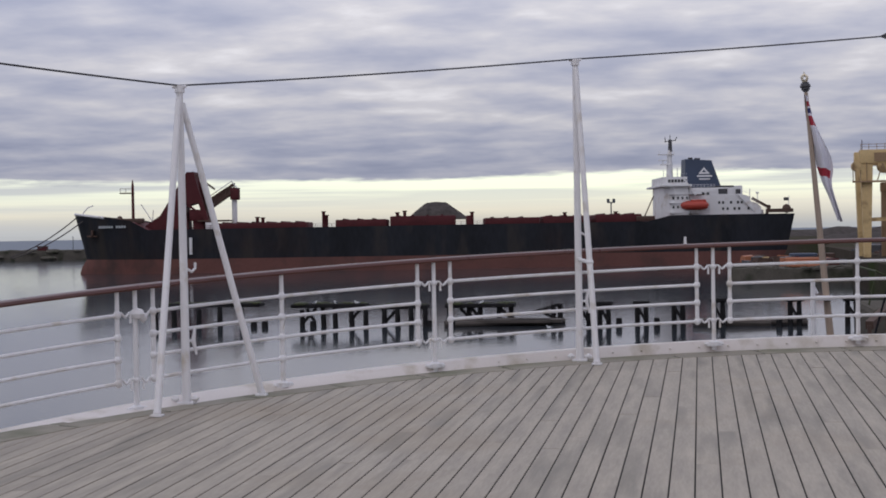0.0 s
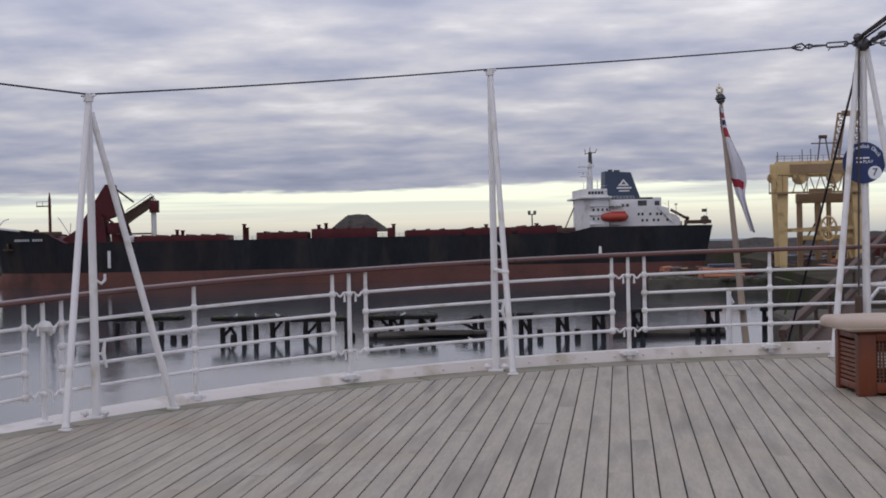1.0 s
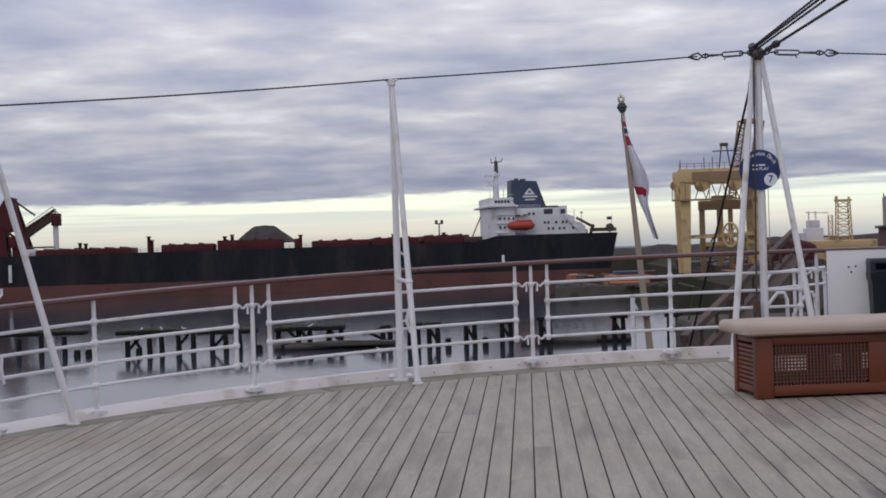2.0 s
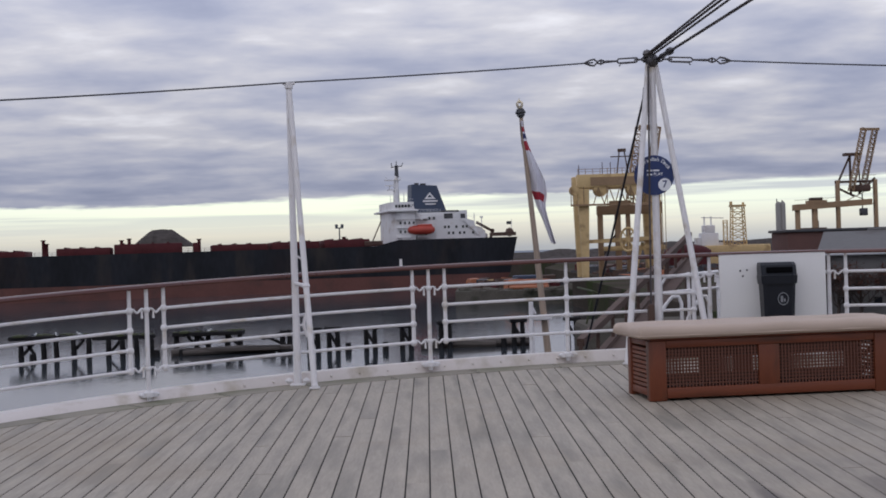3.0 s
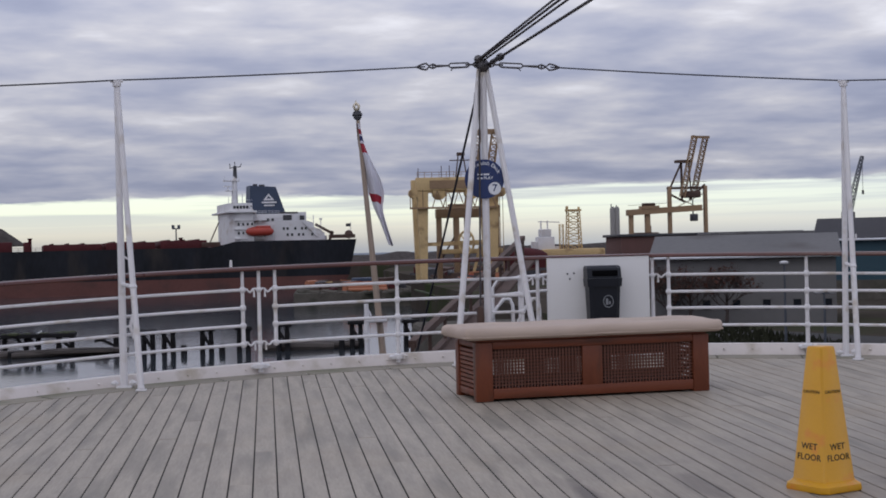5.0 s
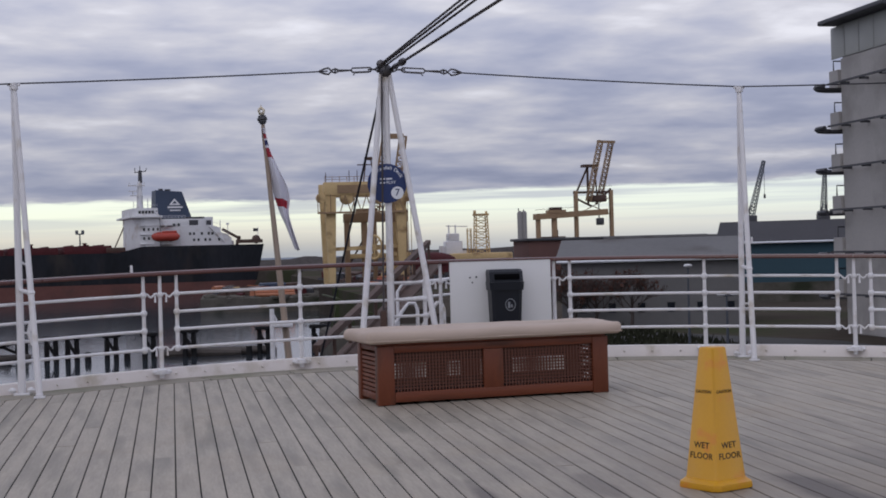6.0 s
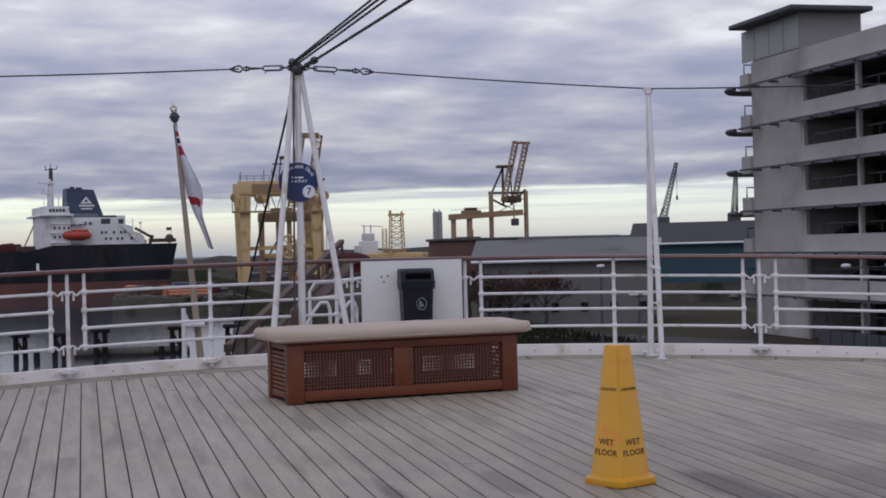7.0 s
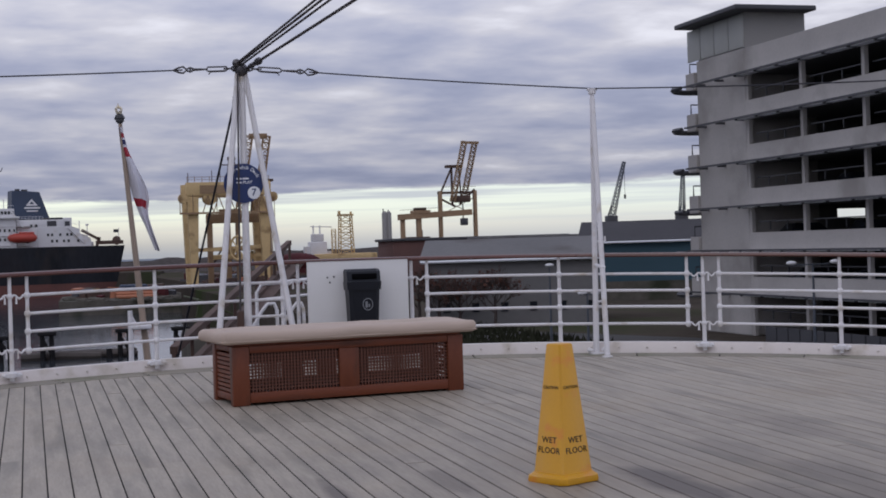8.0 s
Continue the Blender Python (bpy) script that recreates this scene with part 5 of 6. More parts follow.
    for name, ahead in (("bridge_front", 2.4), ("accommodation", 0.6), ("funnel", 1.9), ("main_mast", 1.5), ("lifeboat", -1.2)):
        for ob in ship.children:
            if ob.name.split(".")[0] == name:
                ob.matrix_basis = Matrix.Translation((161.6 + ahead, 0, {"funnel": 13.2, "bridge_front": 13.6}.get(name, 14.2))) @ Matrix.Diagonal((0.95, 1, 0.90, 1)) @ Matrix.Translation((-161.6, 0, -14.6))
    # cargo heap amidships, mooring lines, far light mast
    heap = Geo()
    rows = []
    for i in range(17):
        t = i / 16
        row = []
        for k in range(25):
            u = k / 24
            a = max(0.0, 1 - abs(u - 0.47) / 0.47 * 1.0) if u < 0.47 else max(0.0, 1 - (u - 0.47) / 0.53)
            h = 5.2 * min(a * 1.35, 0.92) * math.sin(math.pi * t) ** 0.6 + 0.5 * noise.noise((u * 7, t * 5, 2)) * a
            row.append((93 + 18 * u, -9 + 18 * t, 14.9 + max(0, h) - 0.2))
        rows.append(row)
    heap.grid(rows)
    hp = part("cargo_heap", heap, GRAVEL, None, "heap of dark gravel in the carrier's hold")
    tagged(hp, category="gravel heap")
    hp.matrix_world = ship.matrix_world.copy()
    for k, (a, e) in enumerate((((0.6, -1, 16.9), (-21, 8, 6.0)), ((3, -4, 15.8), (-21, 10, 5.6)))):
        ln = part("mooring_line", Geo().tube(sag(Vector(a), Vector(e), 1.2), 0.16, 6), ROPE, None, "dark mooring line from the carrier's bow to the shore")
        tagged(ln, category="rope")
        ln.matrix_world = ship.matrix_world.copy()


def lattice(g, a, b, w, n, t, w2=None):
    """A square lattice mast from a to b."""
    a, b = Vector(a), Vector(b)
    d = (b - a).normalized()
    ref = Vector((0, 1, 0)) if abs(d.y) < 0.9 else Vector((1, 0, 0))
    s = d.cross(ref).normalized()
    u = s.cross(d).normalized()
    w2 = w if w2 is None else w2
    def c(k, i, j):
        q = (w + (w2 - w) * k / n) / 2
        return a.lerp(b, k / n) + s * i * q + u * j * q
    cor = ((-1, -1), (1, -1), (1, 1), (-1, 1))
    for i, j in cor:
        g.beam(c(0, i, j), c(n, i, j), t)
    for k in range(n):
        for q in range(4):
            p0, p1 = cor[q], cor[(q + 1) % 4]
            g.beam(c(k, *p0), c(k + 1, *p1), t * 0.7)
            g.beam(c(k + 1, *p0), c(k + 1, *p1), t * 0.7)
    return g


def build_gantry():
    # large yellow gantry crane
    o = Vector((26.9, 257.0, LAND_Z))
    t = thing("gantry_crane", Matrix.Translation(o) @ Matrix.Diagonal((0.97, 1, 0.985, 1)), "large ochre-yellow dockside gantry crane", "gantry crane")
    for x in (0.6, 14.6):
        for y in (0, 9):
            leg = Geo().add([(x - 0.55, y - 0.7, 0), (x + 0.65, y - 0.7, 0), (x + 0.65, y + 0.7, 0), (x - 0.55, y + 0.7, 0), (x - 1.05, y - 0.9, 17.2), (x + 1.15, y - 0.9, 17.2), (x + 1.15, y + 0.9, 17.2), (x - 1.05, y + 0.9, 17.2)],
                            [(0, 1, 2, 3), (4, 5, 6, 7), (0, 1, 5, 4), (1, 2, 6, 5), (2, 3, 7, 6), (3, 0, 4, 7)])
            part("leg", leg, YELLOW, t, smooth=False)
    for y in (0, 9):
        part("main_girder", Geo().box((-0.6, y - 1, 17.4), (15.9, y + 1, 20.0), 0.15), YELLOW, t)
        part("girder_web", Geo().box((2.0, y - 1.15, 17.8), (13.6, y - 1.02, 19.4)), OCHRE, t)
    g = Geo()
    for k in range(12):
        g.beam((-0.4 + 1.45 * k, -1, 20), (-0.4 + 1.45 * k, -1, 21.1), 0.1)
    g.beam((-0.4, -1, 21.0), (15.6, -1, 21.0), 0.09).beam((-0.4, -1, 20.5), (15.6, -1, 20.5), 0.07)
    part("top_rail", g, OCHRE, t)
    part("walkway", Geo().box((-2.0, -1.6, 13.9), (15.0, -0.9, 14.25)), OCHRE, t)
    for k in range(6):
        for dx in (-1.0, 1.1):
            part("truss_bar", Geo().beam((3.5 + dx + 2.1 * k, -1.2, 14.2), (3.5 + 2.1 * k, -1.2, 17.4), 0.18), OCHRE, t)
    for x, r in ((-1.1, 0.95), (4.0, 1.35), (10.4, 1.35), (16.3, 0.95)):
        part("pulley_drum", Geo().tube([(x, -0.9, 17.0), (x, 1.4, 17.0)], r, 16), YELLOW, t)
    mach = Geo().beam((7.4, 0, 20), (8.0, 0, 24.6), 0.22).beam((9.6, 0, 20), (8.9, 0, 24.6), 0.22).beam((6.2, 0, 23.3), (11.2, 0, 23.3), 0.2).box((7.7, -0.5, 24.2), (9.2, 0.5, 24.8))
    for x, h in ((-0.2, 21.8), (4.4, 22.2), (6.0, 22.2)):
        part("lamp_post", Geo().beam((x, -1.0, 20.0), (x, -1.0, h), 0.13), RUST, t)
    part("top_frame", mach, RUST, t)
    for x in (-1.9, 0.6, 5.2, 9.8, 13.2):
        part("hanger", Geo().beam((x, -1.2, 14.2), (x, -1.2, 17.6), 0.16), OCHRE, t)
    part("ladder", Geo().beam((15.9, -1.0, 0), (15.9, -1.0, 17), 0.12).beam((16.5, -1.0, 0), (16.5, -1.0, 17), 0.12), OCHRE, t)
    part("brace", Geo().beam((1.0, 0, 7.0), (13.8, 0, 7.4), 0.7), YELLOW, t)
    part("brace", Geo().beam((0.8, 9, 7), (14, 9, 7), 0.6), YELLOW, t)
    # smaller gantry behind it and its cable wheel
    s = thing("grab_crane", Matrix.Translation((30.6, 262.0, LAND_Z)), "smaller rust-yellow gantry with a lattice jib and cable wheel", "crane")
    part("girder", Geo().box((0, -1, 12.0), (12.6, 1, 13.8), 0.15).box((2.5, -1, 13.8), (6.5, 1, 14.7), 0.1), OCHRE, s)
    for x, w in ((0.6, 0.5), (4.0, 0.55), (12.0, 0.5), (6.0, 0.4)):
        part("leg", Geo().box((x - w, -0.6, 0), (x + w, 0.6, 12.0), 0.08), OCHRE, s)
    part("cross_beam", Geo().box((1, -0.8, 5.0), (13, 0.8, 5.9), 0.1), YELLOW, s)
    gw = Geo()
    ring = [(4.9 + 2.1 * math.cos(q) * 0.62, -7.2 - 1.0 * math.cos(q), 7.1 + 2.2 * math.sin(q)) for q in [2 * math.pi * k / 24 for k in range(25)]]
    gw.tube(ring, 0.22, 6)
    for k in range(0, 24, 3):
        gw.beam((4.9, -7.2, 7.1), ring[k], 0.18)
    gw.beam((4.9, -7.2, 7.1), (4.9, -1.0, 7.1), 0.5)
    gw.beam((4.9, -1.0, 5.2), (4.9, -1.0, 7.4), 0.5)
    part("cable_wheel", gw, YELLOW, s)
    jb = Geo()
    for x in (8.0, 11.5):
        lattice(jb, (x - 1.2, 3, 14), (x + 1.2, 3, 29.0), 1.3, 12, 0.2)
    jb.beam((9.2, 3, 29.0), (12.7, 3, 29.0), 1.0)
    part("jib", jb, OCHRE, s, "brown raised lattice jib")
    part("jib_tower", Geo().beam((9, 2, 13.8), (9.6, 2, 20.5), 0.35).beam((13, 2, 13.8), (9.6, 2, 20.5), 0.35).box((7.6, 1, 20.0), (13.4, 3, 20.5)), RUST, s)
    part("ladder", Geo().beam((1, 0, 4), (4, 0, 9), 0.3), RUST, s)
    fr = Geo()
    for k in range(5):
        fr.beam((10 + 0.4 * k, -3, 0), (12 - 0.5 * k, -3, 6), 0.3)
    fr.beam((6.5, -3, 0), (8.2, -3, 6.5), 0.5).beam((10, -3, 0), (8.2, -3, 6.5), 0.5)
    part("trestle", fr, YELLOW, s)


def build_jib_crane():
    s = thing("portal_crane", Matrix.Translation((72.6, 275.0, LAND_Z)) @ Matrix.Diagonal((1, 1, 0.94, 1)), "ochre portal crane with twin lattice booms raised", "crane")
    part("girder", Geo().add([(-0.4, -1.1, 12.7), (15.4, -1.1, 13.5), (15.4, 1.1, 13.5), (-0.4, 1.1, 12.7), (-0.4, -1.1, 14.0), (15.4, -1.1, 14.8), (15.4, 1.1, 14.8), (-0.4, 1.1, 14.0)],
         [(0, 1, 2, 3), (4, 5, 6, 7), (0, 1, 5, 4), (1, 2, 6, 5), (2, 3, 7, 6), (3, 0, 4, 7)]).box((2.4, -1.2, 14.1), (6.2, 1.2, 14.8)), OCHRE, s, smooth=False)
    part("winch_house", Geo().box((3.0, -1.0, 14.8), (5.4, 1.0, 15.4), 0.1), RUST, s)
    for x, w, h in ((0.4, 0.42, 12.8), (3.9, 0.5, 13.0), (8.7, 0.36, 19.0), (16.4, 0.34, 19.0)):
        part("leg", Geo().box((x - w, -0.6, 0), (x + w, 0.6, h), 0.08), OCHRE, s)
    for za, zb in ((13.6, 17.4), (17.4, 13.6)):
        part("cross_brace", Geo().beam((8.8, 0.4, za), (16.3, 0.4, zb), 0.16), OCHRE, s)
    part("walkway_rail", Geo().beam((-0.4, -1.1, 14.9), (8.4, -1.1, 15.3), 0.08).beam((8.8, -1.0, 19.9), (16.4, -1.0, 19.9), 0.08), RUST, s)
    part("platform", Geo().box((1, -1, 8.6), (6, 1, 8.9)).beam((4.6, 0, 8.9), (4.6, 0, 10.4), 0.15), RUST, s)
    top = Geo().beam((8.2, 0, 18.6), (16.7, 0, 18.6), 0.5).beam((8.4, 0, 17.5), (11.4, 0, 24.2), 0.35).beam((11.4, 0, 16), (11.4, 0, 24.4), 0.4).box((10.2, -1, 24.2), (13.2, 1, 24.8)).beam((13, 0, 24.2), (13.4, 0, 17), 0.25)
    top.beam((8.4, 0, 17.5), (12, 0, 15.5), 0.4).beam((16.4, 0, 19.3), (13, 0, 16), 0.4).box((11.8, -1.2, 16.4), (15.2, 1.2, 17.9), 0.3)
    part("head_frame", top, RUST, s)
    jb = Geo()
    lattice(jb, (11.0, -1.5, 16.5), (14.0, -1.5, 30.0), 0.95, 14, 0.15)
    lattice(jb, (14.2, 1.5, 16.5), (17.2, 1.5, 29.8), 0.95, 14, 0.15)
    jb.beam((13.7, 0, 29.9), (17.6, 0, 29.8), 0.55)
    part("boom", jb, OCHRE, s, "twin brown lattice booms")
    part("cab", Geo().box((13.0, -1.4, 11.2), (14.4, 0.2, 12.8), 0.2).beam((13.7, 0, 12.6), (13.7, 0, 16), 0.2), STEELDARK, s)
    # lattice dock cranes far behind
    for x, y, tipx, h, mat in ((134.7, 309.3, 3.7, 25.5, CRANEGREY), (151.2, 304.5, 0.6, 22.5, CRANEGREY)):
        c = thing("dock_crane", Matrix.Translation((x, y, LAND_Z)), "grey lattice-jib dock crane above the sheds", "crane", "grey dock cranes")
        part("jib", lattice(Geo(), (0, 0, 12), (tipx, 0, h), 1.3, 16, 0.14, 0.6), mat, c)
        part("house", Geo().box((-1.4, -1.2, 9.6), (1.2, 1.2, 12.4), 0.2).beam((-1.8, 0, 9.8), (0, 0, 14.8), 0.3), STEELDARK, c)
        part("portal", Geo().beam((-2, 0, 0), (-1.2, 0, 9.7), 0.6).beam((2, 0, 0), (1.2, 0, 9.7), 0.6).beam((-1.5, 0, 7), (1.5, 0, 7), 0.5), mat, c)
        part("hook_line", Geo().beam((tipx, 0, h), (tipx, 0, h - 8), 0.08).box((tipx - 0.2, -0.2, h - 9), (tipx + 0.2, 0.2, h - 8)), STEELDARK, c)


def shed(name, p0, p1, depth, eave, ridge, wall, roof, label, windows=0, lower=None):
    """A long shed from p0 to p1 (its wall towards the yacht), with a pitched roof."""
    p0, p1 = Vector((*p0, 0)), Vector((*p1, 0))
    d = (p1 - p0)
    ln = d.length
    t = thing(name, Matrix.Translation((p0.x, p0.y, LAND_Z)) @ Matrix.Rotation(math.atan2(d.y, d.x), 4, "Z"), label, "shed")
    e, r = eave - LAND_Z, ridge - LAND_Z
    g = Geo().prism([(0, 0), (depth, 0), (depth, e), (depth / 2, r), (0, e)], 0, ln, Matrix(((0, 0, 1, 0), (1, 0, 0, 0), (0, 1, 0, 0), (0, 0, 0, 1))))
    part("wall", g, wall, t, smooth=False)
    for s in (0, 1):
        a, b = ((-0.5, e - 0.18), (depth / 2, r)) if s == 0 else ((depth / 2, r), (depth + 0.5, e - 0.18))
        rr = Geo().add([(-0.4, a[0], a[1] + 0.02), (ln + 0.4, a[0], a[1] + 0.02), (ln + 0.4, b[0], b[1] + 0.02), (-0.4, b[0], b[1] + 0.02), (-0.4, a[0], a[1] + 0.22), (ln + 0.4, a[0], a[1] + 0.22), (ln + 0.4, b[0], b[1] + 0.22), (-0.4, b[0], b[1] + 0.22)],
                       [(0, 1, 2, 3), (4, 5, 6, 7), (0, 1, 5, 4), (1, 2, 6, 5), (2, 3, 7, 6), (3, 0, 4, 7)])
        part("roof", rr, roof, t, smooth=False)
    part("gutter", Geo().tube([(-0.3, -0.5, e - 0.12), (ln + 0.3, -0.5, e - 0.12)], 0.12, 6), PRINTWHITE, t)
    for k in range(windows):
        x = ln * (k + 0.6) / windows
        w = part("window", Geo().box((x, -0.06, 1.1), (x + 0.55, 0.02, 1.8)), GLASSDARK, t)
        part("lintel", Geo().box((x - 0.1, -0.08, 1.8), (x + 0.65, 0.0, 1.95)), RENDERWALL, w)
    if lower:
        part("lower_wall", Geo().box((0, -0.08, 0), (ln, -0.01, lower)), STONE, t)
    return t


def build_sheds():
    shed("grey_shed", (26.9, 90.8), (39.4, 86.2), 12, 0.15, 1.5, RENDERWALL, ROOFGREY, "long low grey shed with a sheet roof", 6)
    shed("blue_shed", (53.0, 124.0), (69.0, 116.5), 16, 1.2, 3.15, BLUECLAD, DARKROOF, "blue clad shed with grey roof", 0, 2.0)
    s = thing("old_store", Matrix.Translation((62, 240, LAND_Z)), "low dull red brick store by the dock", "store")
    part("wall", Geo().box((0, 0, 0), (34, 12, 7.4), 0.1), BRICKRED, s)
    part("roof", Geo().box((-0.5, -0.5, 7.4), (34.5, 12.5, 7.9), 0.1), STEELDARK, s)
    g = thing("grey_store", Matrix.Translation((84, 225, LAND_Z)), "flat-roofed dark grey store behind the shed", "store")
    part("wall", Geo().box((-8, 0, 0), (40, 12, 7.2), 0.1), RENDERWALL, g)
    part("roof", Geo().box((-8.5, -0.5, 7.2), (40.5, 12.5, 7.7), 0.1), ROOFGREY, g)
    part("chimney", Geo().box((18, 4, 7.7), (18.8, 5, 9.6)), STEELDARK, g)
    c = thing("silo", Matrix.Translation((77.0, 305, LAND_Z)), "grey steel silo on the quay", "silo")
    for dx in (-0.5, 0.5):
        part("tank", Geo().tube([(dx, 0, 0), (dx, 0, 14.2), (dx, 0, 14.7)], [0.62, 0.62, 0.3], 14), CLAD, c)
    part("top_pipes", Geo().beam((-0.8, 0, 14.2), (-0.8, 0, 15.3), 0.2).beam((0.4, 0, 14.4), (0.4, 0, 15.0), 0.2), STEELDARK, c)
    y = thing("lattice_tower", Matrix.Translation((61.5, 278.4, LAND_Z)), "yellow lattice tower on a work barge", "tower")
    part("frame", lattice(Geo(), (0, 0, 5), (0, 0, 13.4), 2.9, 7, 0.19, 2.3), YELLOW, y)
    part("top", Geo().box((-1.5, -1.3, 13.2), (1.5, 1.3, 13.6)).beam((-1.3, 0, 13.5), (-1.3, 0, 14.3), 0.5).beam((1.2, 0, 13.5), (1.2, 0, 14.1), 0.4), YELLOW, y)
    part("barge", Geo().box((-7, -3, 3.4), (6, 3, 5.4), 0.3).box((-7.5, -3.4, 0), (6.5, 3.4, 3.4), 0.3), YELLOW, y)
    part("side_mast", lattice(Geo(), (-2.6, 0, 5), (-2.6, 0, 10.5), 0.8, 5, 0.1), YELLOW, y)
    w = thing("work_boat", Matrix.Translation((55.5, 280, LAND_Z)), "white work boat with mast, half hidden by the quay", "boat")
    part("house", Geo().box((-1.6, -1.5, 4), (2.0, 1.5, 8.0), 0.2).box((-1.0, -1.2, 8.0), (1.4, 1.2, 9.6), 0.2), SHIPWHITE, w)
    part("mast", Geo().beam((-0.6, 0, 9.5), (-0.6, 0, 11.4), 0.25).beam((0.8, 0, 9.5), (0.8, 0, 11.4), 0.25).beam((-1.2, 0, 11.2), (3.4, 0, 11.0), 0.18), SHIPWHITE, w)
    part("deck_box", Geo().box((-2.6, -1, 4.0), (-1.6, 1, 7)), SHIPWHITE, w)
    part("deck_box", Geo().box((2.0, -1, 4.0), (3.0, 1, 6)), SHIPWHITE, w)
    part("hull", Geo().box((-5, -2.4, 0), (5, 2.4, 4.2), 0.6), STEELDARK, w)
    r = thing("red_tank", Matrix.Translation((49.5, 270, LAND_Z)), "dull red rounded tank on the dockside", "tank")
    part("shell", Geo().ball((0, 0, 3.9), 2.6, 16, (1.9, 1, 0.75)).box((-4, -2, 0), (4, 2, 3.6)), MAROON, r)


def build_car_park():
    X0, Y0, Y1 = 41.2, 72.3, 20.0
    F = 2.765
    tops = [LAND_Z + F * k for k in range(1, 7)]
    t = thing("car_park", Matrix.Identity(4), "grey concrete multi-storey car park with open decks", "car park")
    tw = 65.6
    part("stair_tower", Geo().box((X0, tw, LAND_Z), (X0 + 5, Y0, tops[-1] + 1.50), 0.05), CONCRETE, t, smooth=False)
    up = part("tower_room", Geo().box((X0 + 0.12, tw + 0.12, tops[-1] + 1.50), (X0 + 4.4, Y0 - 0.1, tops[-1] + 3.8)), CLAD, t, smooth=False)
    for k in range(4):
        y = tw + 0.2 + k * 2.0
        part("pale_panel", Geo().box((X0 + 0.05, y, tops[-1] + 1.60), (X0 + 0.13, y + 1.9, tops[-1] + 3.7), 0.02), CLADLIGHT, up)
    part("tower_roof", Geo().box((X0 - 1.0, tw - 0.9, tops[-1] + 3.8), (X0 + 4.7, Y0 + 1.2, tops[-1] + 4.12), 0.08), STEELDARK, t, smooth=False)
    bays = []
    y = tw
    while y > Y1:
        bays.append(y)
        y -= 6.5
    for k, z in enumerate(tops):
        part("deck_slab", Geo().box((X0 + 0.25, Y1, z - 0.14), (X0 + 32, tw - 0.02, z)), CONCSHADE, t, smooth=False)
        hi = 1.50 if k == len(tops) - 1 else 0.97
        part("spandrel", Geo().box((X0, Y1, z - 0.15), (X0 + 0.22, tw - 0.02, z + hi - 0.02)), CONCRETE, t, smooth=False)
        canopy = part("canopy", Geo().box((X0 - 0.75, Y1, z - 0.20), (X0 - 0.6, Y0 + 0.6, z - 0.08)), STEELDARK, t, smooth=False)
        for j in range(19):
            yy = Y0 - 1.2 - 2.6 * j
            part("bracket", Geo().box((X0 - 0.62, yy - 0.06, z - 0.28), (X0, yy + 0.06, z - 0.14)), STEELDARK, canopy)
            if yy < tw - 1:
                part("light_shelf", Geo().box((X0 - 0.58, yy + 0.12, z - 0.25), (X0 - 0.02, yy + 2.36, z - 0.21)), PRINTWHITE, canopy)
        ring = [(X0 + 0.6 - 2.0 * math.cos(q), Y0 + 0.4 + 2.0 * math.sin(q), z - 0.3) for q in [math.pi * i / 12 - 0.3 for i in range(14)]]
        bal = part("corner_canopy", Geo().tube(ring, 0.16, 6).prism([(p[0], p[1]) for p in ring], z - 0.5, z - 0.42), STEELDARK, t, smooth=False)
        part("balcony", Geo().box((X0 - 0.2, Y0 + 0.02, z - 0.4), (X0 + 1.8, Y0 + 1.3, z + 0.8), 0.04), CONCRETE, t, smooth=False)
        part("balcony_rail", Geo().tube([(X0 + 0.1, Y0 + 1.2, z + 0.8), (X0 + 0.1, Y0 + 1.2, z + 1.5), (X0 + 1.6, Y0 + 1.2, z + 1.5)], 0.05, 6), STEELDARK, t)
    for k in range(6):
        z0 = LAND_Z + F * k
        for y in bays:
            part("column", Geo().box((X0 - 0.01, y - 0.36, z0), (X0 + 0.28, y - 0.06, z0 + F - 0.15), 0.03), CONCRETE, t, smooth=False)
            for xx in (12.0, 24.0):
                part("inner_column", Geo().box((X0 + xx, y - 0.5, z0), (X0 + xx + 0.5, y, z0 + F - 0.14)), CONCSHADE, t, smooth=False)
            g = Geo().beam((X0 + 0.4, y - 0.6, z0 + 1.62), (X0 + 0.4, y - 6.5, z0 + 1.62), 0.06)
            for q in (0.3, 0.62):
                g.beam((X0 + 0.4, y - 6.5 * q, z0 + 1.1), (X0 + 0.4, y - 6.5 * q, z0 + 1.62), 0.06)
            part("guard_bar", g, STEELDARK, t, smooth=False)
    part("far_wall", Geo().box((X0 + 31.5, Y1, LAND_Z), (X0 + 32, tw, tops[-1])), CONCSHADE, t, smooth=False)
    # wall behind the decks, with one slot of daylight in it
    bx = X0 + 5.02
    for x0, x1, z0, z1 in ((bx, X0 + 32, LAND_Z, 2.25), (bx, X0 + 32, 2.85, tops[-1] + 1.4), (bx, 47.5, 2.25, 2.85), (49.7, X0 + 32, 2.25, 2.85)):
        part("back_wall", Geo().box((x0, tw + 0.02, z0), (x1, tw + 0.3, z1)), CONCSHADE, t, smooth=False)
    part("end_wall", Geo().box((X0, Y1 - 0.4, LAND_Z), (X0 + 32, Y1, tops[-1] + 1.7)), CONCRETE, t, smooth=False)
    part("roof_lamp", Geo().tube([(X0 + 0.5, 50.6, tops[-1] + 1.7), (X0 + 0.5, 50.6, tops[-1] + 3.2)], 0.07, 6).box((X0 + 0.2, 50.3, tops[-1] + 3.2), (X0 + 0.8, 50.9, tops[-1] + 3.4)), CRANEGREY, t)
    rng = random.Random(12)
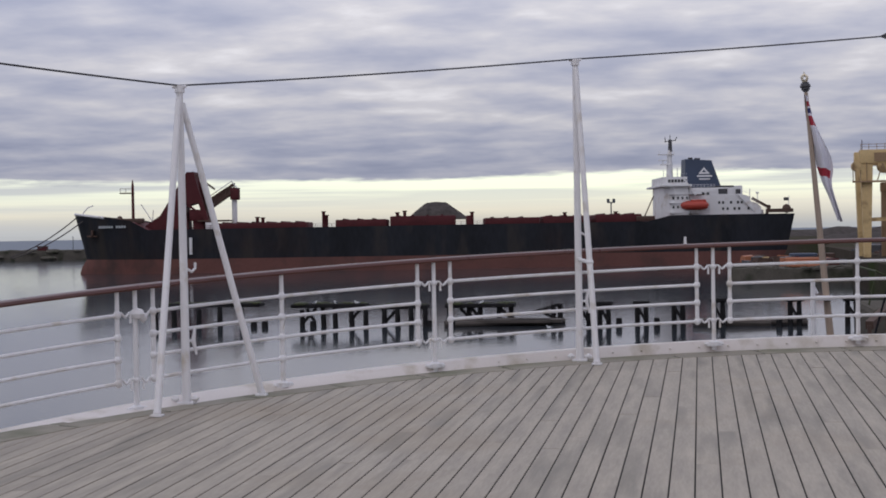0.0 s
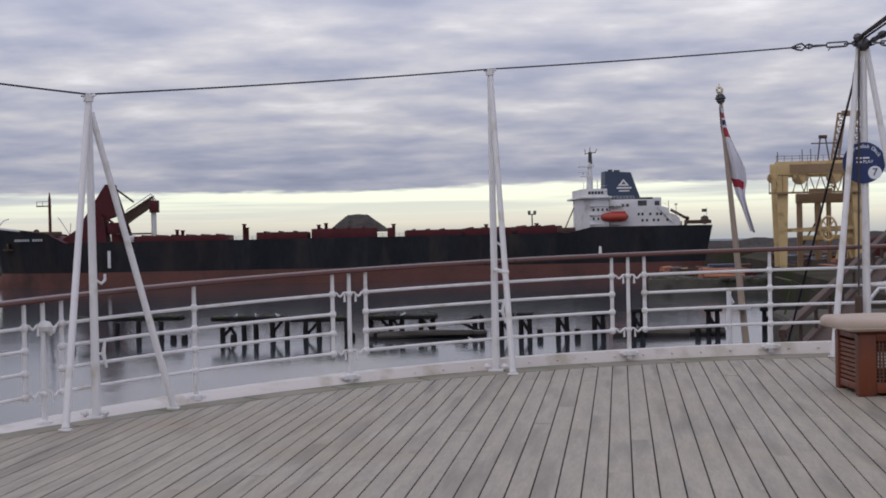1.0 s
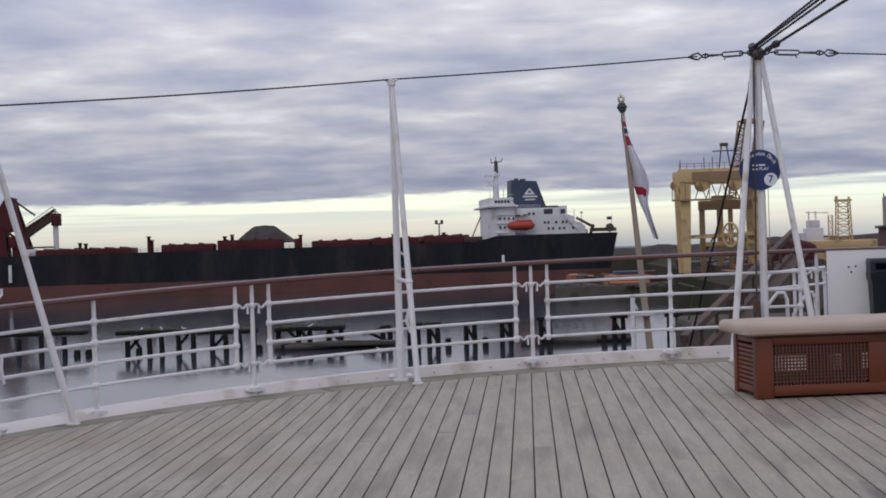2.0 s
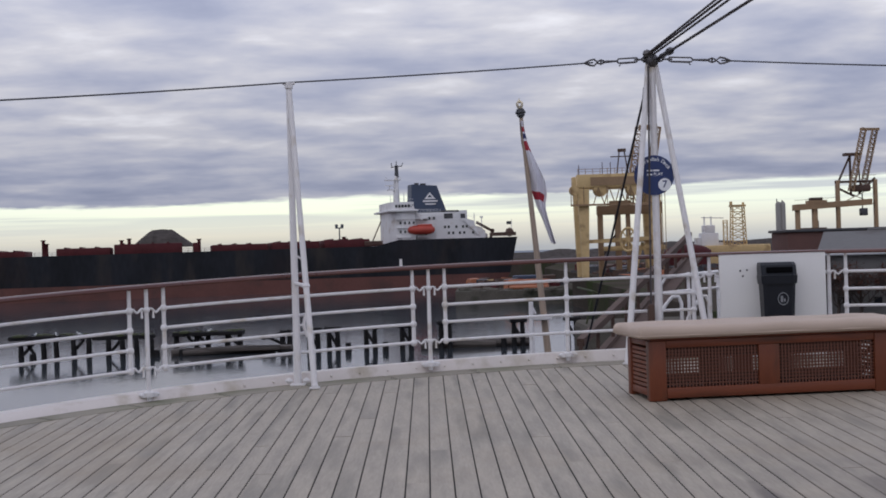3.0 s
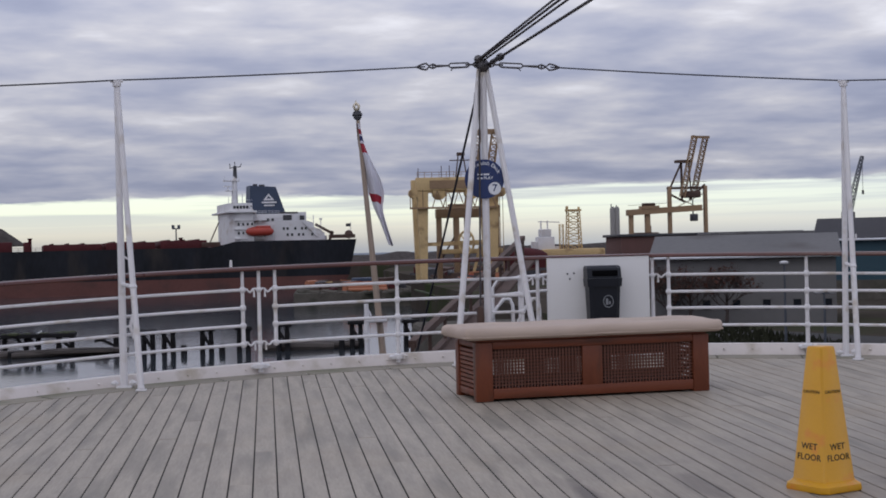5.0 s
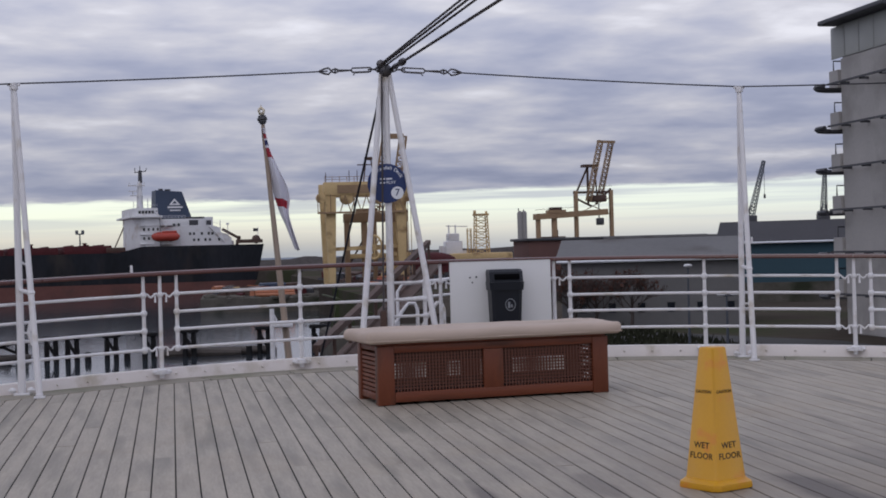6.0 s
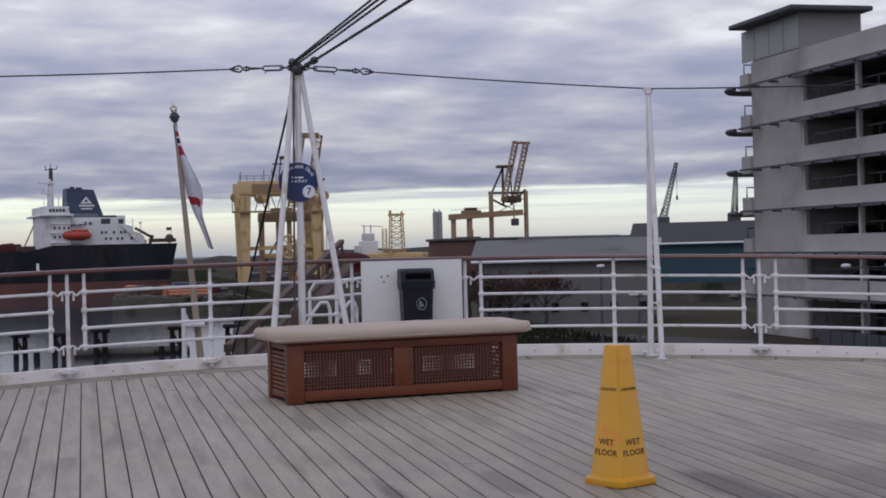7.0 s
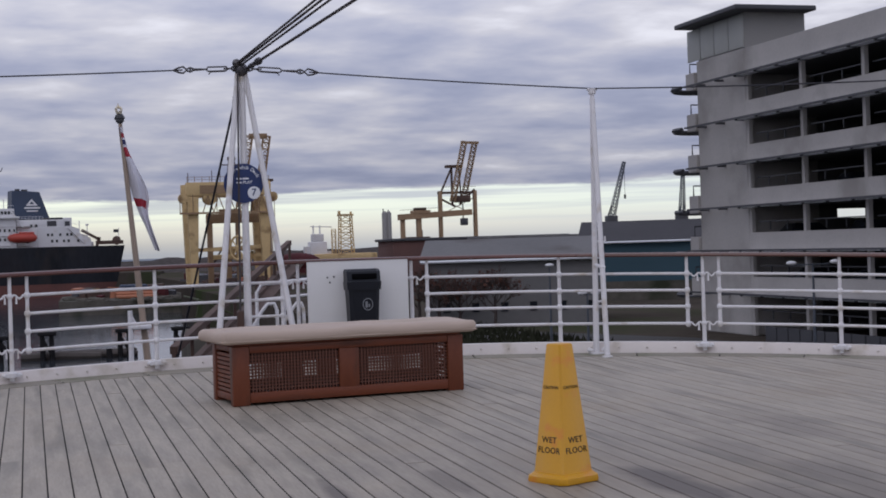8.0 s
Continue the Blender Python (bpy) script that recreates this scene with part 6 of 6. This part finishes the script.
    for y in bays:
        for k, z in enumerate([LAND_Z] + tops[:-1]):
            if k == 0 or rng.random() < 0.45:
                continue
            car = thing("parked_car", pose(X0 + 2.9, y - 1.4 - rng.random() * 3.2, z, 0, 0, 0), "car parked on an upper deck of the car park", "car", "parked cars")
            b = Geo().box((-2.0, -0.85, 0.28), (2.0, 0.85, 0.95), 0.18)
            part("body", b, CARPAINT, car)
            part("cabin", Geo().add([(-1.5, -0.75, 0.93), (1.2, -0.75, 0.93), (1.2, 0.75, 0.93), (-1.5, 0.75, 0.93), (-1.0, -0.6, 1.45), (0.6, -0.6, 1.45), (0.6, 0.6, 1.45), (-1.0, 0.6, 1.45)],
                                    [(0, 1, 2, 3), (4, 5, 6, 7), (0, 1, 5, 4), (1, 2, 6, 5), (2, 3, 7, 6), (3, 0, 4, 7)]), GLASSDARK, car, smooth=False)
            for wx in (-1.25, 1.25):
                for wy in (-0.86, 0.7):
                    part("wheel", Geo().tube([(wx, wy, 0.31), (wx, wy + 0.16, 0.31)], 0.31, 12), BINBLACK, car)


def build_pilings():
    rng = random.Random(21)
    def out(x, y):
        return -2.6 + (x + 2.6) * 1.08, -15.3 + (y + 15.3) * 1.08

    def stump(x, y, h, lean=0.0, r=0.33):
        h *= 0.85
        x, y = out(x, y)
        o = thing("timber_pile", Matrix.Translation((x, y, WATER_Z)), "rotten black timber pile standing in the dock", "pile", "ruined jetty piles")
        part("shaft", Geo().tube([(0, 0, -0.8), (lean * 0.5, 0, h * 0.5), (lean, 0, h)], [r * 1.1, r, r * 0.9], 7), PILE, o, smooth=False)
        return o
    def brace(x0, x1, y, h0, h1):
        (x0, y), (x1, _), h0, h1 = out(x0, y), out(x1, y), h0 * 0.85, h1 * 0.85
        b = part("brace", Geo().beam((x0, y - 0.3, WATER_Z + h0), (x1, y - 0.3, WATER_Z + h1), 0.34), PILE, None, "black timber brace between the jetty piles", smooth=False)
        tagged(b, category="timber", group="ruined jetty braces")
    def deckbeam(x0, x1, y, z, name="jetty_beam"):
        (x0, y), (x1, _), z = out(x0, y), out(x1, y), z * 0.85
        g = Geo().box((x0, y - 0.8, WATER_Z + z), (x1, y + 1.4, WATER_Z + z + 0.5), 0.1)
        o = tagged(part(name, g, PILE, None, "broken timber jetty top grown over with moss", smooth=False), category="jetty")
        m = Geo()
        for k in range(int((x1 - x0) * 3)):
            m.ball((rng.uniform(x0, x1), y + rng.uniform(-0.8, 1.3), WATER_Z + z + 0.5), rng.uniform(0.15, 0.45), 6, (1.5, 1.2, 0.5))
        part("moss", m, MOSS, o, smooth=False)
    # long row
    y = 143.0
    for x in (-66, -63.6, -60.5, -57.8, -55.0, -47.6, -45.0, -43.6, -41.6, -40.0, -37.8, -36.2, -34.6, -33.0):
        stump(x, y + (x + 47) * 0.18 * -0.5, rng.uniform(2.4, 3.1), rng.uniform(-0.15, 0.15))
    for x in (-45.9, -51.6, -32.4, -29.6, -52.9):
        stump(x, y - 1.5, 0.9, r=0.42)
    for x0, x1 in ((-47.4, -45.9), (-37.8, -36.3), (-42, -40.6), (-46, -47)):
        brace(x0, x1, y, 0.6, 2.6)
    deckbeam(-48.8, -40, y, 2.7)
    deckbeam(-66.5, -54, y + 5, 2.6)
    deckbeam(-39.6, -33, y, 2.45)
    y = 147.0
    for x in (-31.2, -28.9, -27.6, -25.4, -24.0):
        stump(x, y, rng.uniform(2.3, 2.8))
    for x0, x1 in ((-29.9, -28.9), (-28.6, -27.6), (-25.3, -24.2)):
        brace(x0, x1, y, 2.3, 0.9)
    deckbeam(-31.6, -23.6, y, 2.3)
    for x in (-19.2, -18.4):
        stump(x, 147, 2.7)
    brace(-21.5, -18.4, 147, 1.6, 2.7)
    brace(-21.0, -18.8, 147, 1.9, 0.6)
    # pairs of dark dolphins
    for x in (-15.5, -13.4, -9.4, -5.5, -1.3, 6.6, 12.4):
        yy = 139.5 + rng.uniform(-0.5, 0.5)
        h = 3.3 if x > -3 else 3.0
        stump(x, yy, h, 0.0, 0.30)
        stump(x + 0.95, yy, h, -0.05, 0.30)
        brace(x + 0.1, x + 0.9, yy, 2.6, 0.9)
        (cx, cy), ch = out(x, yy), h * 0.85
        c = part("pile_cap", Geo().box((cx - 0.5, cy - 0.6, WATER_Z + ch), (cx + 1.55, cy + 0.6, WATER_Z + ch + 0.45), 0.12), PILE, None, "black timber cap across a pair of piles", smooth=False)
        tagged(c, category="timber", group="pile caps")
    for x in (-11.3, -7.3, 5.4):
        stump(x, 138.5, 1.3, r=0.36)
    # floating logs and planks
    for (x0, y0), (x1, y1), r in (((-30.8, 141.5), (-17.8, 146), 0.42), ((-29.5, 141), (-19, 143.5), 0.35), ((-3.5, 141), (4.6, 140), 0.5), ((-2.0, 142), (8.5, 141), 0.4)):
        (x0, y0), (x1, y1) = out(x0, y0), out(x1, y1)
        lg = part("floating_log", Geo().tube([(x0, y0, WATER_Z + 0.3), ((x0 + x1) / 2, (y0 + y1) / 2, WATER_Z + 0.42), (x1, y1, WATER_Z + 0.3)], [r, r * 1.1, r * 0.8], 8).box((x0, y0 + 0.4, WATER_Z + 0.4), (x1, y0 + 2.5, WATER_Z + 0.75)), LOG, None, "waterlogged grey timber baulk afloat", smooth=False)
        tagged(lg, category="log", group="floating timber")
    def gull(x, y, z, yaw):
        if y < 200:
            x, y = out(x, y)
        g = thing("gull", pose(x, y, z, 0, 0, yaw), "white gull resting by the water", "bird", "gulls")
        part("body", Geo().ball((0, 0, 0.17), 0.17, 10, (2.0, 1, 0.9)), GULL, g)
        part("head", Geo().ball((0.30, 0, 0.36), 0.10, 8), GULL, g)
        part("wing", Geo().ball((-0.12, 0, 0.22), 0.15, 8, (2.2, 1.15, 0.6)), CRANEGREY, g)
    gull(-18.6, 137.0, WATER_Z, 200)
    for x in (-46, -43.5, -41):
        gull(x, 142.6, WATER_Z + 2.75, 30 * x)
    gull(-27.5, 146.6, WATER_Z + 2.4, 10)
    gull(10.5, 283.5, -7.5, 10)
    # stacked pipes and small craft on the low quay
    for k in range(6):
        p = part("orange_pipe", Geo().tube([(14.5 + 0.5 * (k % 2), 284 + 0.8 * k, -7.1 + 0.6 * (k // 2)), (22.5, 282 + 0.8 * k, -7.1 + 0.6 * (k // 2))], 0.38, 8), ORANGE, None, "orange pipe stacked on the quay")
        tagged(p, category="pipe", group="stacked pipes")
    b = tagged(part("blue_skip", Geo().box((17, 312, -7.5), (23, 316, -5.2), 0.3), SHIPBLUE, None, "blue skip on the low quay", smooth=False), category="skip")
    tagged(part("marker_buoy", Geo().ball((36.5, 256, LAND_Z + 0.6), 0.7, 10), BOATRED, None, "small red buoy lying on the quay"), category="buoy")
    # mast light far behind the carrier
    lm = thing("light_mast", Matrix.Translation((-33.4, 492, WATER_Z)), "tall floodlight mast behind the carrier", "light mast")
    part("pole", Geo().tube([(0, 0, 0), (0, 0, 20.5)], [0.35, 0.22], 8), CRANEGREY, lm)
    part("lamp_frame", Geo().box((-1.4, -0.4, 20.2), (1.4, 0.4, 20.6)).box((-1.5, -0.3, 20.6), (-0.5, 0.3, 21.7)).box((0.5, -0.3, 20.6), (1.5, 0.3, 21.7)), CRANEGREY, lm)


def build_scrap():
    """Scrap and stores lying about the dockside under the cranes."""
    rng = random.Random(55)
    for name, mat, label, n in (("rust_scrap", RUST, "heaps of rusty scrap metal on the dockside", 330), ("red_scrap", MAROON, "dull red steel lying on the dockside", 90),
                                ("orange_scrap", ORANGE, "orange drums and pipes on the dockside", 45), ("yellow_plant", YELLOW, "yellow plant parts on the dockside", 14), ("dark_stores", STEELDARK, "dark crates and plates on the dockside", 200)):
        g = Geo()
        for _ in range(n):
            y = rng.uniform(245, 330)
            x = rng.uniform(0.02, 0.24) * (y + 15)
            quay = x < 30
            if 26 < x < 33 or (quay and (y < 292 or x < 8)):
                continue
            a, b, h = rng.uniform(0.5, 2.4), rng.uniform(0.4, 1.6), rng.uniform(0.3, 1.9)
            m = pose(x, y, -7.5 if quay else LAND_Z, rng.uniform(-6, 6), rng.uniform(-8, 8), rng.uniform(0, 180))
            g.box((-a, -b, -0.1), (a, b, h), 0, m)
        tagged(part(name, g, mat, None, label, smooth=False), category="scrap", kind="stuff")
    # weeds and bushes by the road
    g = Geo()
    for _ in range(2600):
        x, y = rng.uniform(21.5, 31), rng.uniform(40, 92)
        h = rng.uniform(0.15, 0.6)
        d = Vector((rng.uniform(-0.4, 0.4), rng.uniform(-0.4, 0.4), 1)) * h
        p = Vector((x, y, LAND_Z))
        g.add([p + Vector((-0.12, 0, 0)), p + Vector((0.12, 0.05, 0)), p + d], [(0, 1, 2)])
    tagged(part("weeds", g, WEED, None, "rough weeds beside the dockside road", smooth=False), category="weeds", kind="stuff")


LAMPS = ((27.9, 66.0, 4.84, (0.0,)), (35.2, 48.0, 4.81, (-1.2, 1.25)), (27.9, 60.0, 3.3, (-0.3, 0.5)))


def build_near_shore():
    # gangway trusses and pontoon between the yacht and the quay
    g = thing("gangway", Matrix.Identity(4), "brown varnished gangway stair leading off the lower deck", "gangway")
    a, b = Vector((-0.55, 3.3, -0.42)), Vector((3.1, 15.2, 1.0))
    for dz in (0.0, 0.42):
        part("chord", Geo().beam(a + Vector((0, 0, dz)), b + Vector((0, 0, dz)), 0.10), RUST, g)
    for k in range(11):
        p = a.lerp(b, k / 10)
        part("upright", Geo().beam(p, p + Vector((0, 0, 0.42)), 0.05), RUST, g)
    part("tread", Geo().beam(a + Vector((0.16, 0, -0.03)), b + Vector((0.16, 0, -0.03)), 0.28, 0.05), RUST, g)
    for k in (0.05, 0.5, 0.95):
        p = a.lerp(b, k)
        part("support", Geo().beam(p, Vector((p.x, p.y, -2.5)), 0.12), RUST, g)
    h = thing("boarding_rail", Matrix.Identity(4), "white tubular handrails with arched ends", "handrail")
    for x, y, w in ((0.98, 6.37, 0.34), (1.42, 6.29, 0.30)):
        arch = [(x - 0.12, y, -2.5), (x - 0.02, y, 0.12), (x + 0.10, y, 0.32), (x + 0.2, y, 0.44), (x + w - 0.04, y, 0.44), (x + w, y, 0.34), (x + w + 0.03, y, -2.5)]
        part("arch", Geo().tube(arch, 0.028, 8), WHITE, h)
    part("rail_bar", Geo().tube([(1.02, 6.4, -2.5), (1.02, 6.4, 0.62), (1.10, 6.4, 0.74), (1.9, 6.4, 0.80)], 0.026, 8), WHITE, h)
    part("lower_bar", Geo().tube([(1.0, 6.42, 0.5), (1.9, 6.42, 0.56)], 0.02, 8), WHITE, h)
    for x in (1.45, 1.9):
        part("post", Geo().tube([(x, 6.45, -2.5), (x, 6.45, 0.80)], 0.026, 8), WHITE, h)
    p = thing("pontoon", Matrix.Translation((7.8, 66, WATER_Z)), "dark floating pontoon with netting", "pontoon")
    part("deck", Geo().box((-1.6, -3, -0.5), (6.5, 5, 7.1), 0.3), STONE, p, smooth=False)
    part("net_rail", Geo().tube([(-1.6, -2, 7.2), (-1.2, -2, 9.0), (2.4, -2, 7.3)], 0.06, 6).tube([(-1.2, -2, 9.0), (-1.2, 6, 9.0)], 0.06, 6), MOSS, p)
    # bare bushes in front of the grey shed
    rng = random.Random(33)
    for bx, by in ((28.4, 87.0), (30.2, 84.0), (26.6, 92), (27.2, 88.5)):
        t = thing("winter_tree", Matrix.Translation((bx, by, LAND_Z)), "small winter tree with sparse russet leaves before the shed", "tree", "winter trees")
        trunk, twigs = Geo().tube([(0, 0, 0), (0.1, 0, 1.2), (0.05, 0, 2.4)], [0.16, 0.12, 0.08], 7), Geo()
        def grow(p, d, ln, r, depth):
            e = p + d * ln
            twigs.tube([p, e], [r, r * 0.6], 4, False)
            if depth:
                for _ in range(4):
                    q = (d + Vector((rng.uniform(-1, 1), rng.uniform(-1, 1), rng.uniform(-0.25, 0.8))) * 0.8).normalized()
                    grow(p.lerp(e, rng.uniform(0.5, 1.0)), q, ln * rng.uniform(0.6, 0.85), r * 0.55, depth - 1)
        for k in range(7):
            q = 2 * math.pi * k / 7
            grow(Vector((0.05, 0, rng.uniform(1.0, 2.3))), Vector((math.cos(q), math.sin(q), 0.9)).normalized(), 1.2, 0.055, 4)
        part("trunk", trunk, TWIG, t)
        part("crown", twigs, TWIG, t, smooth=False)
        leaves = Geo()
        tips = rng.sample(twigs.v, min(len(twigs.v), 620))
        for q in tips:
            if q[2] < 1.4:
                continue
            p, r = Vector(q), rng.uniform(0.07, 0.15)
            u = Vector((rng.uniform(-1, 1), rng.uniform(-1, 1), rng.uniform(-1, 1))).normalized() * r
            w = Vector((rng.uniform(-1, 1), rng.uniform(-1, 1), rng.uniform(-1, 1))).normalized() * r * 0.7
            leaves.add([p - u, p + w, p + u, p - w], [(0, 1, 2, 3)])
        tagged(part("leaves", leaves, RUSSET, t, "sparse russet winter leaves", smooth=False), kind="stuff")
    for lx, ly, hz, arms in LAMPS:
        l = thing("street_lamp", Matrix.Translation((lx, ly, LAND_Z)), "grey street lamp with two pale heads on the dockside" if len(arms) > 1 else "grey street lamp with one small pale head", "street lamp", "street lamps")
        part("pole", Geo().tube([(0, 0, 0), (0, 0, hz)], [0.09, 0.05], 8), CRANEGREY, l)
        for dx in arms:
            if dx:
                part("arm", Geo().tube([(0, 0, hz - 0.05), (dx * 0.5, 0, hz - 0.06), (dx, 0, hz)], 0.035, 6), CRANEGREY, l)
            part("head", Geo().ball((dx, 0, hz + 0.04), 0.2, 10, (1.5, 0.9, 0.6)), SHIPWHITE, l)
    f = thing("dock_fence", Matrix.Identity(4), "low dark fence along the dockside road", "fence")
    for k in range(26):
        part("board", Geo().box((38.6, 58 - 1.3 * k, LAND_Z), (38.75, 59.2 - 1.3 * k, LAND_Z + 1.0)), STEELDARK, f, smooth=False)
    slab("road", [(24, -40), (37.5, -40), (37.5, 66), (30.5, 82), (24, 78)], LAND_Z + 0.004, LAND_Z + 0.03, ROAD, "wet grey dockside road", "road")


build_kerb()
build_rails()
APEX = build_awning_gear()
build_sign()
build_bench()
build_cone()
build_bin()
ENSIGN = build_stern_gear()
build_ground()
build_ship()
build_bow_shore()
build_gantry()
build_jib_crane()
build_sheds()
build_pilings()
build_near_shore()
build_scrap()
build_car_park()
build_deck()


def motions():
    base = ENSIGN.matrix_world.copy()
    sway = ((0.0, 1.0, 0), (1.0, 2.0, -2), (2.2, 1.6, 1), (3.5, 2.2, 2), (4.6, 1.3, -1), (6.0, 0.9, 2), (7.0, 0.2, 0), (8.0, 0.3, 1))
    walk(ENSIGN, [(t, base @ pose(0, 0, 0, 0, a, z)) for t, a, z in sway])


motions()
